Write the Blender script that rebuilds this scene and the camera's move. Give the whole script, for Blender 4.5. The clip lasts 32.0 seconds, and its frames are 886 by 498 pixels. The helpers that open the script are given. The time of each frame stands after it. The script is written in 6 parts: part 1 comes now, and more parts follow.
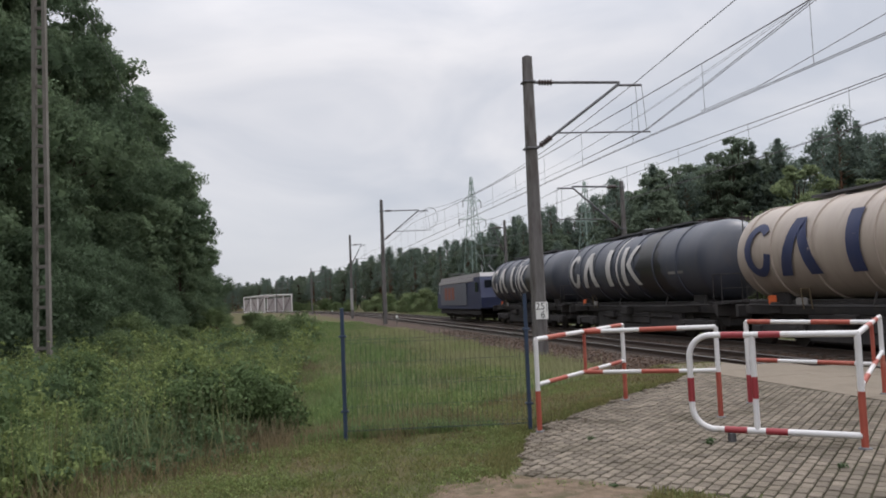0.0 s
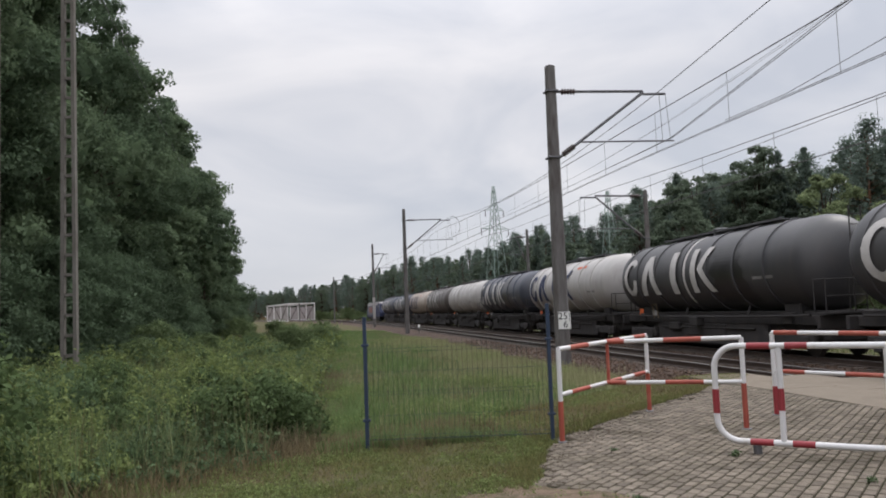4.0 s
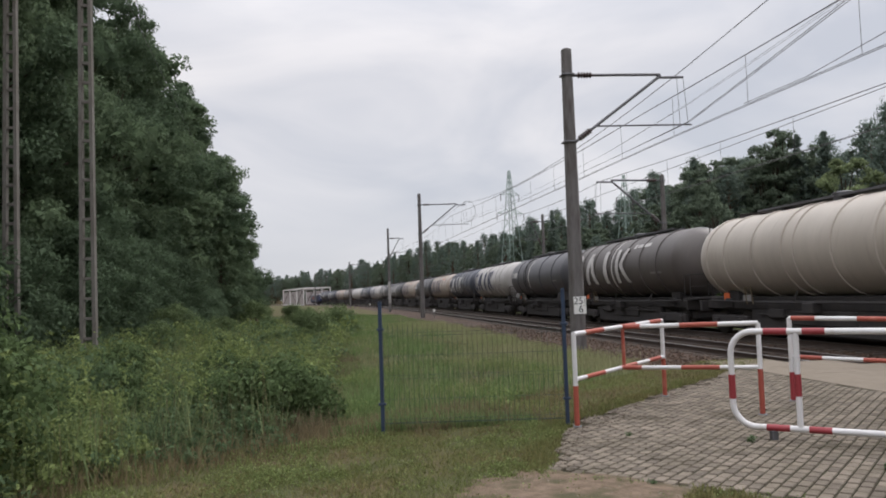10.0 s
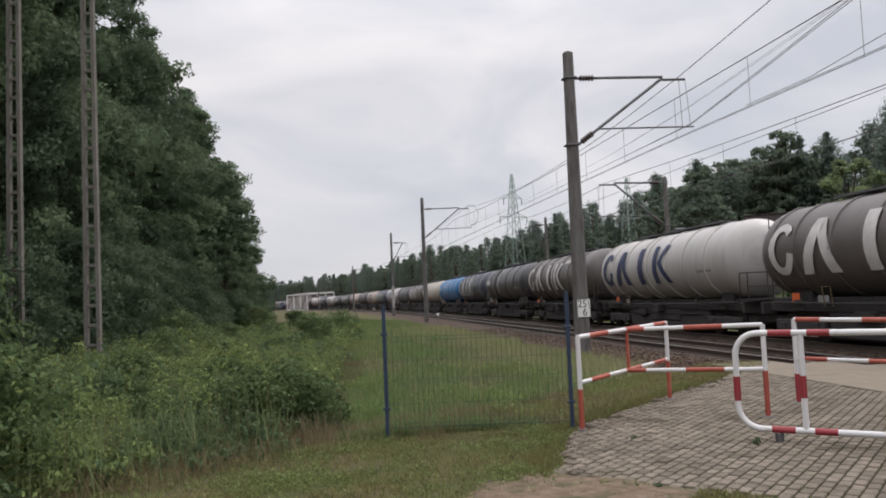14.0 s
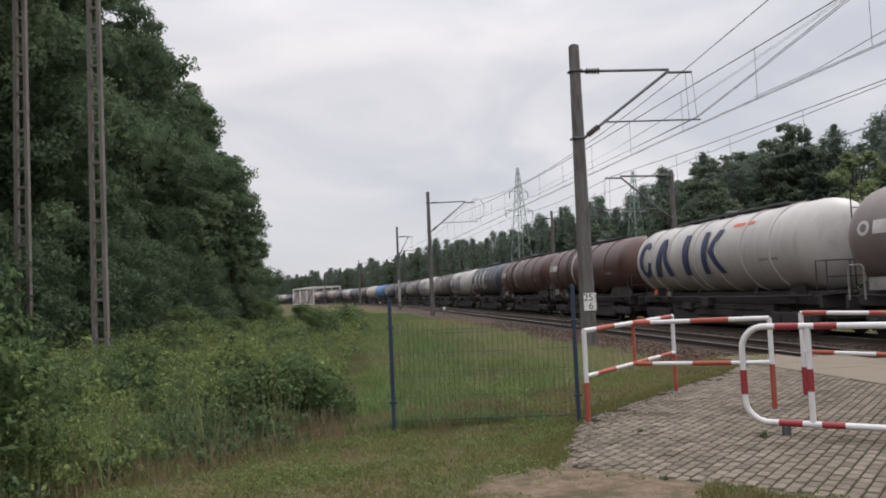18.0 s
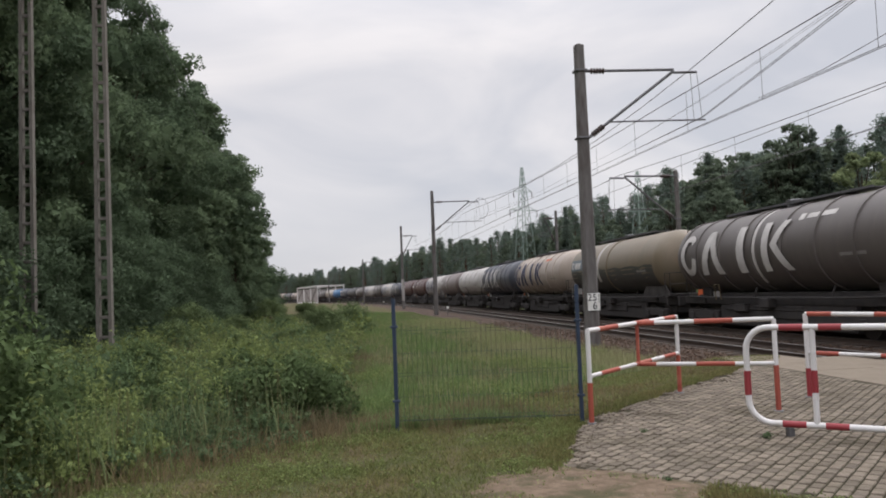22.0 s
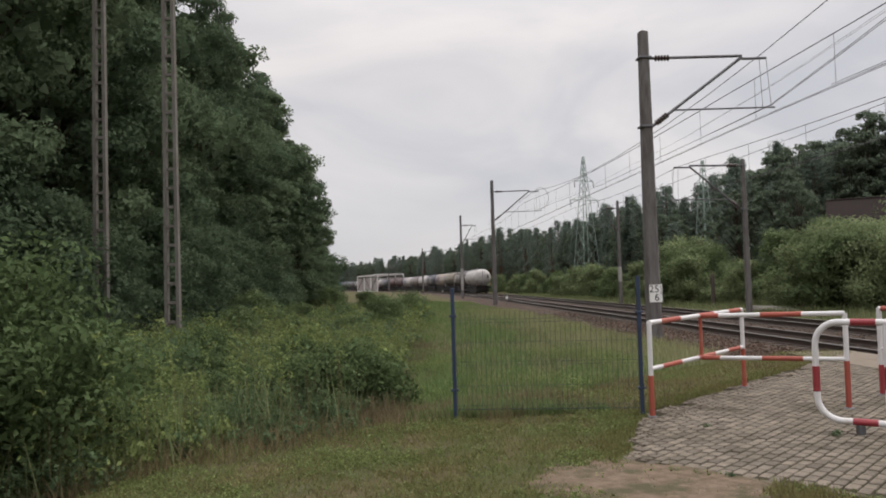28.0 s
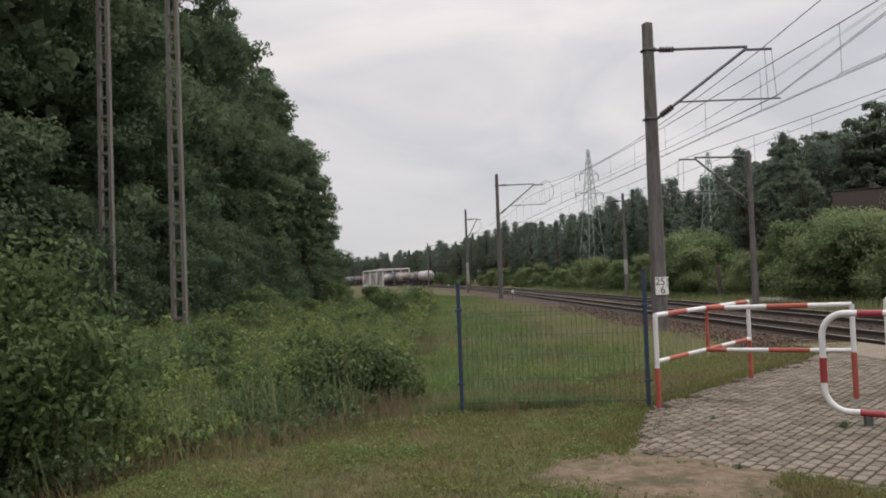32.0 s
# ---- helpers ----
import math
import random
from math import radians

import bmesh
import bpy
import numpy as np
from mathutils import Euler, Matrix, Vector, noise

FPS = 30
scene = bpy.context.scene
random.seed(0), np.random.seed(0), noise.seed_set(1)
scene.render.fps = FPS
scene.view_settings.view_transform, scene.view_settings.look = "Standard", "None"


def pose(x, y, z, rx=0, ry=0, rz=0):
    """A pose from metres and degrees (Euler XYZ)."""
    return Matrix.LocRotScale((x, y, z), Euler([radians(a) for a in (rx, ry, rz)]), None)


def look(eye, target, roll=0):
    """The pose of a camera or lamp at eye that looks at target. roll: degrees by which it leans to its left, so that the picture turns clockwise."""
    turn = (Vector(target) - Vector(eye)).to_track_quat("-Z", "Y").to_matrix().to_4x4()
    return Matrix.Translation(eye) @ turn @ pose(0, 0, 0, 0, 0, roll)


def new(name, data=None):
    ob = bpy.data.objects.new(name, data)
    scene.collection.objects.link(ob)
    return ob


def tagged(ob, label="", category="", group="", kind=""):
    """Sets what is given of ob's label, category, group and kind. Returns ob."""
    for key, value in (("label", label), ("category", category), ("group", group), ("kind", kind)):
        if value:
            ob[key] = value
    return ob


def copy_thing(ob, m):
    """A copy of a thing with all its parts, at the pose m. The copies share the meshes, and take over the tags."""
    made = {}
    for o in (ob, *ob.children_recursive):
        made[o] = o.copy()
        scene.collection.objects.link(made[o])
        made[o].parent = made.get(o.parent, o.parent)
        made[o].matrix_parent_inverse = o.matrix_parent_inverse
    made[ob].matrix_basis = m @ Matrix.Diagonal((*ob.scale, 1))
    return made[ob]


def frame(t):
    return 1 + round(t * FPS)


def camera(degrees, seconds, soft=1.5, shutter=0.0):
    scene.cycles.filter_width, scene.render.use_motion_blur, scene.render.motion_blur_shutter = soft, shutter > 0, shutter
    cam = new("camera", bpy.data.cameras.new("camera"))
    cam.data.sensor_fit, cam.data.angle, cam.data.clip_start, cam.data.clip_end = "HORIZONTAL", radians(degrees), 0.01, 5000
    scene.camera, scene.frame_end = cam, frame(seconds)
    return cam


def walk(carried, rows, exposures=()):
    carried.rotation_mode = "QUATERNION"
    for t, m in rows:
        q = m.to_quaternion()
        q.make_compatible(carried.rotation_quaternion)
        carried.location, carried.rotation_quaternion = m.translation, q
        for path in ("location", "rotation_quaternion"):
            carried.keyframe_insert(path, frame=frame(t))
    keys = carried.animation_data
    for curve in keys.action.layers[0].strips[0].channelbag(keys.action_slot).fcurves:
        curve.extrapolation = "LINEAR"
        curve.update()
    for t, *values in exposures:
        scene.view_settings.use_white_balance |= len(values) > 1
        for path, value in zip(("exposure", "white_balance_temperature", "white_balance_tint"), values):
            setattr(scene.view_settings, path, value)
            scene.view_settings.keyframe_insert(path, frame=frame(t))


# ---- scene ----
# The camera is held in the hand at one spot beside the crossing and turns slowly.
EYE = (0.0, 0.0, 1.65)

def aim(yaw, tilt, roll):
    """Yaw clockwise from the track's direction, tilt upwards, lean to the left, in degrees."""
    a, b = radians(yaw), radians(tilt)
    way = Vector((math.sin(a) * math.cos(b), math.cos(a) * math.cos(b), math.sin(b)))
    return look(EYE, Vector(EYE) + way, roll)


cam = camera(58.5, 32.0, soft=1.85)
walk(cam, [
    (0, aim(11.126, 3.672, -2.331)),
    (0.5, aim(10.520, 3.687, -2.181)),
    (1, aim(10.036, 3.245, -1.972)),
    (1.5, aim(9.883, 3.020, -1.869)),
    (2, aim(9.729, 3.113, -1.937)),
    (2.5, aim(9.475, 3.464, -2.024)),
    (3, aim(9.504, 3.895, -2.130)),
    (3.5, aim(9.564, 4.250, -2.134)),
    (5.5, aim(9.365, 4.654, -1.949)),
    (6, aim(9.647, 5.196, -2.290)),
    (6.5, aim(9.316, 4.802, -2.350)),
    (7, aim(8.905, 4.092, -2.154)),
    (7.5, aim(8.922, 4.149, -2.028)),
    (8, aim(8.553, 4.083, -1.992)),
    (8.5, aim(8.536, 3.715, -1.999)),
    (9, aim(8.398, 3.262, -2.068)),
    (9.5, aim(8.320, 3.125, -2.133)),
    (10, aim(8.386, 3.328, -1.955)),
    (10.5, aim(8.247, 3.389, -1.966)),
    (11, aim(8.050, 3.022, -2.245)),
    (11.5, aim(7.974, 2.902, -2.369)),
    (12, aim(7.986, 3.273, -2.266)),
    (12.5, aim(8.308, 3.819, -2.229)),
    (13, aim(8.192, 4.081, -2.499)),
    (13.5, aim(7.912, 3.820, -2.601)),
    (14, aim(8.162, 3.629, -2.390)),
    (14.5, aim(8.250, 3.455, -2.183)),
    (16.5, aim(7.916, 3.407, -2.591)),
    (17, aim(7.704, 3.364, -2.498)),
    (17.5, aim(7.663, 3.324, -2.494)),
    (18, aim(7.710, 3.198, -2.480)),
    (18.5, aim(7.798, 3.233, -2.322)),
    (19, aim(7.674, 3.226, -2.242)),
    (19.5, aim(7.480, 3.169, -2.282)),
    (20, aim(7.387, 3.151, -2.375)),
    (20.5, aim(7.319, 3.157, -2.396)),
    (21, aim(7.416, 3.093, -2.337)),
    (21.5, aim(7.536, 3.053, -2.310)),
    (22, aim(7.425, 3.161, -2.216)),
    (22.5, aim(7.379, 3.227, -2.047)),
    (23, aim(7.230, 3.141, -2.085)),
    (23.5, aim(7.024, 2.921, -2.043)),
    (24, aim(6.217, 2.822, -1.987)),
    (24.5, aim(5.179, 2.553, -1.929)),
    (25, aim(4.406, 2.402, -1.946)),
    (25.5, aim(3.971, 2.292, -1.839)),
    (27.5, aim(3.142, 2.294, -1.674)),
    (28, aim(3.100, 2.550, -1.600)),
    (28.5, aim(3.168, 2.562, -1.520)),
    (29, aim(2.998, 2.563, -1.550)),
    (29.5, aim(2.759, 2.384, -1.829)),
    (30, aim(2.499, 2.252, -1.886)),
    (30.5, aim(2.515, 2.232, -1.922)),
    (31, aim(2.500, 2.186, -1.892)),
    (31.5, aim(2.498, 2.175, -2.061)),
    (32, aim(2.701, 2.137, -2.030)),
], exposures=[(0, 0.0, 6400, 12), (8, 0.0, 6400, 12), (12, 0.02, 6520, 13), (23, 0.02, 6580, 13), (25.5, -0.05, 6760, 13), (32, -0.05, 6780, 13)])

# ---- light: an overcast early-summer day ----
def make_world():
    w = bpy.data.worlds.new("overcast")
    w.use_nodes = True
    nt = w.node_tree
    nt.nodes.clear()
    N, Lk = nt.nodes.new, nt.links.new
    out, bg = N("ShaderNodeOutputWorld"), N("ShaderNodeBackground")
    sky = N("ShaderNodeTexSky")
    sky.sky_type, sky.sun_disc = "NISHITA", False
    sky.sun_elevation, sky.sun_rotation = radians(52), radians(70)
    tc, mp = N("ShaderNodeTexCoord"), N("ShaderNodeMapping")
    mp.inputs["Scale"].default_value = (1.1, 1.1, 2.6)
    n1 = N("ShaderNodeTexNoise")
    n1.inputs["Scale"].default_value, n1.inputs["Detail"].default_value = 2.2, 5.0
    n1.inputs["Roughness"].default_value, n1.inputs["Distortion"].default_value = 0.5, 0.6
    ramp = N("ShaderNodeValToRGB")
    ramp.color_ramp.elements[0].position, ramp.color_ramp.elements[1].position = 0.35, 0.66
    ramp.color_ramp.elements[0].color = (0.605, 0.63, 0.68, 1)
    ramp.color_ramp.elements[1].color = (0.89, 0.875, 0.875, 1)
    dim = N("ShaderNodeVectorMath")
    dim.operation = "SCALE"
    dim.inputs["Scale"].default_value = 0.10
    mix = N("ShaderNodeMix")
    mix.data_type = "RGBA"
    mix.inputs["Factor"].default_value = 0.9
    Lk(tc.outputs["Generated"], mp.inputs["Vector"])
    Lk(mp.outputs["Vector"], n1.inputs["Vector"])
    Lk(n1.outputs["Fac"], ramp.inputs["Fac"])
    Lk(sky.outputs["Color"], dim.inputs[0])
    Lk(dim.outputs["Vector"], mix.inputs["A"])
    Lk(ramp.outputs["Color"], mix.inputs["B"])
    # an overcast sky is brighter overhead than at the horizon
    sep, up = N("ShaderNodeSeparateXYZ"), N("ShaderNodeMapRange")
    up.interpolation_type = "SMOOTHSTEP"
    up.inputs["From Min"].default_value, up.inputs["From Max"].default_value = 0.25, 1.0
    up.inputs["To Min"].default_value, up.inputs["To Max"].default_value = 1.0, 3.3
    Lk(tc.outputs["Generated"], sep.inputs["Vector"])
    Lk(sep.outputs["Z"], up.inputs["Value"])
    Lk(mix.outputs["Result"], bg.inputs["Color"])
    Lk(up.outputs["Result"], bg.inputs["Strength"])
    Lk(bg.outputs["Background"], out.inputs["Surface"])
    scene.world = w


make_world()
sun_data = bpy.data.lights.new("sun", "SUN")
sun_data.energy, sun_data.angle, sun_data.color = 1.3, radians(20), (1.0, 0.96, 0.9)
sun = new("sun", sun_data)
sun.matrix_world = look((0, 0, 60), (-22, -8, 31))
scene.view_settings.exposure = 0.0

# ---- small building kit ----
rng = random.Random(7)
LEVEL = -0.20            # top of the rails
FAR_X, NEAR_X = 16.0, 12.0   # axes of the two tracks where they run straight
BEND_Y, BEND_R = 88.0, 1165.0


def track_point(s, x0):
    """Place and heading of the track with axis x0, s metres along the line."""
    if s <= BEND_Y:
        return Vector((x0, s, LEVEL)), 0.0
    a = (s - BEND_Y) / BEND_R
    r = BEND_R + (x0 - FAR_X)
    return Vector((FAR_X - BEND_R + r * math.cos(a), BEND_Y + r * math.sin(a), LEVEL)), a


def bend(y):
    """How far the line has swung to the left at y."""
    d = min(max(0.0, y - BEND_Y), BEND_R * 0.98)
    return BEND_R - math.sqrt(BEND_R * BEND_R - d * d)


class Mb:
    """Collects vertices and faces for one mesh."""

    def __init__(self):
        self.v, self.f = [], []

    def add(self, verts, faces, m=None):
        n = len(self.v)
        self.v += [tuple(m @ Vector(p)) if m else tuple(p) for p in verts]
        self.f += [tuple(i + n for i in q) for q in faces]
        return self

    def box(self, c, s, m=None, ch=0.0):
        """A box with centre c and size s; ch cuts its edges."""
        hx, hy, hz = s[0] / 2, s[1] / 2, s[2] / 2
        if ch <= 0:
            vs = [(c[0] + i * hx, c[1] + j * hy, c[2] + k * hz) for i in (-1, 1) for j in (-1, 1) for k in (-1, 1)]
            return self.add(vs, [(0, 1, 3, 2), (4, 6, 7, 5), (0, 4, 5, 1), (2, 3, 7, 6), (0, 2, 6, 4), (1, 5, 7, 3)], m)
        vs, ix = [], {}
        for i in (-1, 1):
            for j in (-1, 1):
                for k in (-1, 1):
                    for a in range(3):
                        p = [i * (hx - ch), j * (hy - ch), k * (hz - ch)]
                        p[a] = (i, j, k)[a] * (hx, hy, hz)[a]
                        ix[i, j, k, a] = len(vs)
                        vs.append((c[0] + p[0], c[1] + p[1], c[2] + p[2]))
        fs = []
        for a in range(3):
            b, d = (a + 1) % 3, (a + 2) % 3
            for sg in (-1, 1):
                q = []
                for u, w in ((-1, -1), (1, -1), (1, 1), (-1, 1)):
                    k = [0, 0, 0]
                    k[a], k[b], k[d] = sg, u, w
                    q.append(ix[k[0], k[1], k[2], a])
                fs.append(tuple(q if sg > 0 else q[::-1]))
            for u in (-1, 1):
                for w in (-1, 1):
                    k0, k1 = [0, 0, 0], [0, 0, 0]
                    k0[a], k0[b], k0[d] = -1, u, w
                    k1[a], k1[b], k1[d] = 1, u, w
                    q = [ix[(*k0, b)], ix[(*k1, b)], ix[(*k1, d)], ix[(*k0, d)]]
                    fs.append(tuple(q if u * w < 0 else q[::-1]))
        for i in (-1, 1):
            for j in (-1, 1):
                for k in (-1, 1):
                    q = (ix[i, j, k, 0], ix[i, j, k, 1], ix[i, j, k, 2])
                    fs.append(q if i * j * k > 0 else q[::-1])
        return self.add(vs, fs, m)

    def tube(self, a, b, r, seg=10, r2=None, caps=True):
        """A round bar from a to b."""
        a, b = Vector(a), Vector(b)
        q = (b - a).to_track_quat("Z", "Y").to_matrix()
        r2 = r if r2 is None else r2
        vs = []
        for p, rr in ((a, r), (b, r2)):
            for i in range(seg):
                t = 2 * math.pi * i / seg
                vs.append(p + q @ Vector((rr * math.cos(t), rr * math.sin(t), 0)))
        fs = [(i, (i + 1) % seg, seg + (i + 1) % seg, seg + i) for i in range(seg)]
        if caps:
            fs += [tuple(range(seg - 1, -1, -1)), tuple(range(seg, 2 * seg))]
        return self.add(vs, fs)

    def pipe(self, pts, r, seg=10):
        """A bent bar through pts."""
        pts = [Vector(p) for p in pts]
        vs, fs = [], []
        q, last = None, None
        for i, p in enumerate(pts):
            d = (pts[min(i + 1, len(pts) - 1)] - pts[max(i - 1, 0)]).normalized()
            # carry the ring along without twist
            q = d.to_track_quat("Z", "Y").to_matrix() if q is None else last.rotation_difference(d).to_matrix() @ q
            last = d
            for k in range(seg):
                t = 2 * math.pi * k / seg
                vs.append(p + q @ Vector((r * math.cos(t), r * math.sin(t), 0)))
        for i in range(len(pts) - 1):
            for k in range(seg):
                fs.append((i * seg + k, i * seg + (k + 1) % seg, (i + 1) * seg + (k + 1) % seg, (i + 1) * seg + k))
        fs += [tuple(range(seg - 1, -1, -1)), tuple(range((len(pts) - 1) * seg, len(pts) * seg))]
        return self.add(vs, fs)

    def lathe(self, profile, seg=32, axis="y", m=None):
        """Turns (along, radius) rings about an axis."""
        vs, fs = [], []
        for h, r in profile:
            for i in range(seg):
                t = 2 * math.pi * i / seg
                u, w = r * math.cos(t), r * math.sin(t)
                vs.append({"y": (u, h, w), "z": (u, w, h), "x": (h, u, w)}[axis])
        flip = axis == "y"
        for j in range(len(profile) - 1):
            for i in range(seg):
                q = (j * seg + i, j * seg + (i + 1) % seg, (j + 1) * seg + (i + 1) % seg, (j + 1) * seg + i)
                fs.append(q[::-1] if flip else q)
        a, b = tuple(range(seg)), tuple(range((len(profile) - 1) * seg, len(profile) * seg))
        fs += [a if flip else a[::-1], b[::-1] if flip else b]
        return self.add(vs, fs, m)

    def mesh(self, name, smooth=None):
        me = bpy.data.meshes.new(name)
        me.from_pydata(self.v, [], self.f)
        me.update()
        if smooth is not None:
            me.polygons.foreach_set("use_smooth", [True] * len(me.polygons))
            me.set_sharp_from_angle(angle=radians(smooth))
        return me


def quads_mesh(name, verts, n, normals=None):
    """A mesh of n loose four-cornered pieces from an array of 4 n corners."""
    me = bpy.data.meshes.new(name)
    me.vertices.add(4 * n)
    me.vertices.foreach_set("co", np.asarray(verts, dtype=np.float32).ravel())
    me.loops.add(4 * n)
    me.loops.foreach_set("vertex_index", np.arange(4 * n, dtype=np.int32))
    me.polygons.add(n)
    me.polygons.foreach_set("loop_start", np.arange(0, 4 * n, 4, dtype=np.int32))
    me.polygons.foreach_set("loop_total", np.full(n, 4, dtype=np.int32))
    me.update(calc_edges=True)
    if normals is not None:
        # leaves are shaded by the roundness of their clump
        me.polygons.foreach_set("use_smooth", np.ones(n, dtype=bool))
        me.normals_split_custom_set_from_vertices(np.repeat(normals, 4, axis=0).astype(np.float32))
    return me


def shape(mesh_or_mb, name, smooth=None):
    return mesh_or_mb.mesh(name, smooth) if isinstance(mesh_or_mb, Mb) else mesh_or_mb


def part(name, mb, material, parent, label="", smooth=None):
    """One mesh under a thing or a part."""
    me = shape(mb, name, smooth)
    if not me.materials:
        me.materials.append(material)
    ob = new(name, me)
    ob.parent = parent
    if label:
        ob["label"] = label
    return ob


def thing(name, m, label, category, group="", kind=""):
    ob = new(name)
    ob.empty_display_size = 0.2
    ob.matrix_world = m
    return tagged(ob, label, category, group, kind)


def solid(name, mb, material, label, category, group="", kind="", m=None, smooth=None):
    """A thing that is one mesh."""
    me = shape(mb, name, smooth)
    if not me.materials:
        me.materials.append(material)
    ob = new(name, me)
    if m is not None:
        ob.matrix_world = m
    return tagged(ob, label, category, group, kind)


# ---- materials ----
def mat(name, base, rough=0.7, metal=0.0, second=None, scale=4.0, amount=0.5, stain=None, stain_scale=0.6,
        stain_at=(0.5, 0.7), bump=0.0, bump_scale=40.0, rand=0.0, coords="Object", stretch=(1, 1, 1), spec=0.5, island=0.0, trans=0.0):
    """A surface with grain, stains and fine relief."""
    m = bpy.data.materials.new(name)
    m.use_nodes = True
    nt = m.node_tree
    N, Lk = nt.nodes.new, nt.links.new
    bs = nt.nodes["Principled BSDF"]
    bs.inputs["Roughness"].default_value, bs.inputs["Metallic"].default_value = rough, metal
    bs.inputs["Specular IOR Level"].default_value = spec
    tc, mp = N("ShaderNodeTexCoord"), N("ShaderNodeMapping")
    mp.inputs["Scale"].default_value = stretch
    Lk(N("ShaderNodeNewGeometry").outputs["Position"] if coords == "World" else tc.outputs[coords], mp.inputs["Vector"])

    def noise_fac(sc, detail, lo, hi):
        n = N("ShaderNodeTexNoise")
        n.inputs["Scale"].default_value, n.inputs["Detail"].default_value = sc, detail
        n.inputs["Roughness"].default_value = 0.6
        r = N("ShaderNodeMapRange")
        r.inputs["From Min"].default_value, r.inputs["From Max"].default_value = lo, hi
        Lk(mp.outputs["Vector"], n.inputs["Vector"])
        Lk(n.outputs["Fac"], r.inputs["Value"])
        return r.outputs["Result"]

    def blend(a, b, fac):
        x = N("ShaderNodeMix")
        x.data_type = "RGBA"
        for sock, val in (("A", a), ("B", b)):
            if isinstance(val, tuple):
                x.inputs[sock].default_value = (*val, 1)
            else:
                Lk(val, x.inputs[sock])
        if isinstance(fac, float):
            x.inputs["Factor"].default_value = fac
        else:
            Lk(fac, x.inputs["Factor"])
        return x.outputs["Result"]

    col = base
    if second:
        k = N("ShaderNodeMath")
        k.operation = "MULTIPLY"
        k.inputs[1].default_value = amount
        Lk(noise_fac(scale, 6, 0.35, 0.65), k.inputs[0])
        col = blend(col, second, k.outputs[0])
    if stain:
        col = blend(col, stain, noise_fac(stain_scale, 4, *stain_at))
    if rand or island:
        if island:
            src, val = N("ShaderNodeNewGeometry").outputs["Random Per Island"], island
        else:
            src, val = N("ShaderNodeObjectInfo").outputs["Random"], rand
        h = N("ShaderNodeHueSaturation")
        r = N("ShaderNodeMapRange")
        r.inputs["To Min"].default_value, r.inputs["To Max"].default_value = 1 - val, 1 + val
        Lk(src, r.inputs["Value"])
        Lk(r.outputs["Result"], h.inputs["Value"])
        if isinstance(col, tuple):
            h.inputs["Color"].default_value = (*col, 1)
        else:
            Lk(col, h.inputs["Color"])
        col = h.outputs["Color"]
    if isinstance(col, tuple):
        bs.inputs["Base Color"].default_value = (*col, 1)
    else:
        Lk(col, bs.inputs["Base Color"])
    if bump:
        b = N("ShaderNodeBump")
        b.inputs["Strength"].default_value, b.inputs["Distance"].default_value = bump, 0.02
        Lk(noise_fac(bump_scale, 5, 0.2, 0.8), b.inputs["Height"])
        Lk(b.outputs["Normal"], bs.inputs["Normal"])
    if trans:
        t = N("ShaderNodeBsdfTranslucent")
        mx = N("ShaderNodeMixShader")
        mx.inputs["Fac"].default_value = trans
        if isinstance(col, tuple):
            t.inputs["Color"].default_value = (*col, 1)
        else:
            Lk(col, t.inputs["Color"])
        Lk(bs.outputs["BSDF"], mx.inputs[1])
        Lk(t.outputs["BSDF"], mx.inputs[2])
        Lk(mx.outputs["Shader"], nt.nodes["Material Output"].inputs["Surface"])
    return m


M_EARTH = mat("grassy_earth", (0.078, 0.088, 0.042), 0.95, second=(0.125, 0.085, 0.056), scale=1.1, amount=0.8, stain=(0.050, 0.056, 0.024),
              stain_scale=22.0, stain_at=(0.42, 0.75), bump=0.7, bump_scale=30, spec=0.05)
M_DIRT = mat("trodden_sand", (0.175, 0.130, 0.095), 0.95, second=(0.105, 0.078, 0.054), scale=9, amount=0.9, stain=(0.075, 0.068, 0.040), stain_scale=3.0, stain_at=(0.48, 0.62), bump=0.5, bump_scale=40, spec=0.1)
M_BALLAST = mat("ballast_stone", (0.092, 0.060, 0.043), 0.95, second=(0.036, 0.027, 0.022), scale=16, amount=0.9, stain=(0.040, 0.026, 0.020),
                stain_scale=0.7, stain_at=(0.45, 0.65), bump=1.0, bump_scale=18, spec=0.2)
M_STONE = mat("ballast_lump", (0.112, 0.074, 0.053), 0.9, second=(0.040, 0.031, 0.025), scale=6, amount=0.7, island=0.4, spec=0.2)
M_RAIL = mat("rusty_rail_web", (0.055, 0.035, 0.025), 0.8, second=(0.03, 0.022, 0.018), scale=8, amount=0.7)
M_RAILTOP = mat("polished_rail_head", (0.24, 0.235, 0.23), 0.42, 1.0, second=(0.12, 0.105, 0.095), scale=3, amount=0.5)
M_SLEEPER = mat("sleeper_concrete", (0.090, 0.074, 0.062), 0.9, second=(0.045, 0.036, 0.030), scale=5, amount=0.7, spec=0.2)
M_SLAB = mat("crossing_concrete", (0.188, 0.158, 0.123), 0.9, second=(0.142, 0.118, 0.092), scale=2.5, amount=0.6, stain=(0.14, 0.115, 0.09),
             stain_scale=0.8, stain_at=(0.55, 0.72), bump=0.25, bump_scale=60, spec=0.2)
M_KERB = mat("worn_kerb_concrete", (0.195, 0.164, 0.130), 0.95, second=(0.135, 0.115, 0.088), scale=5, amount=0.8, stain=(0.070, 0.064, 0.042), stain_scale=2.2,
             stain_at=(0.42, 0.62), bump=0.4, bump_scale=60, spec=0.15, coords="World")
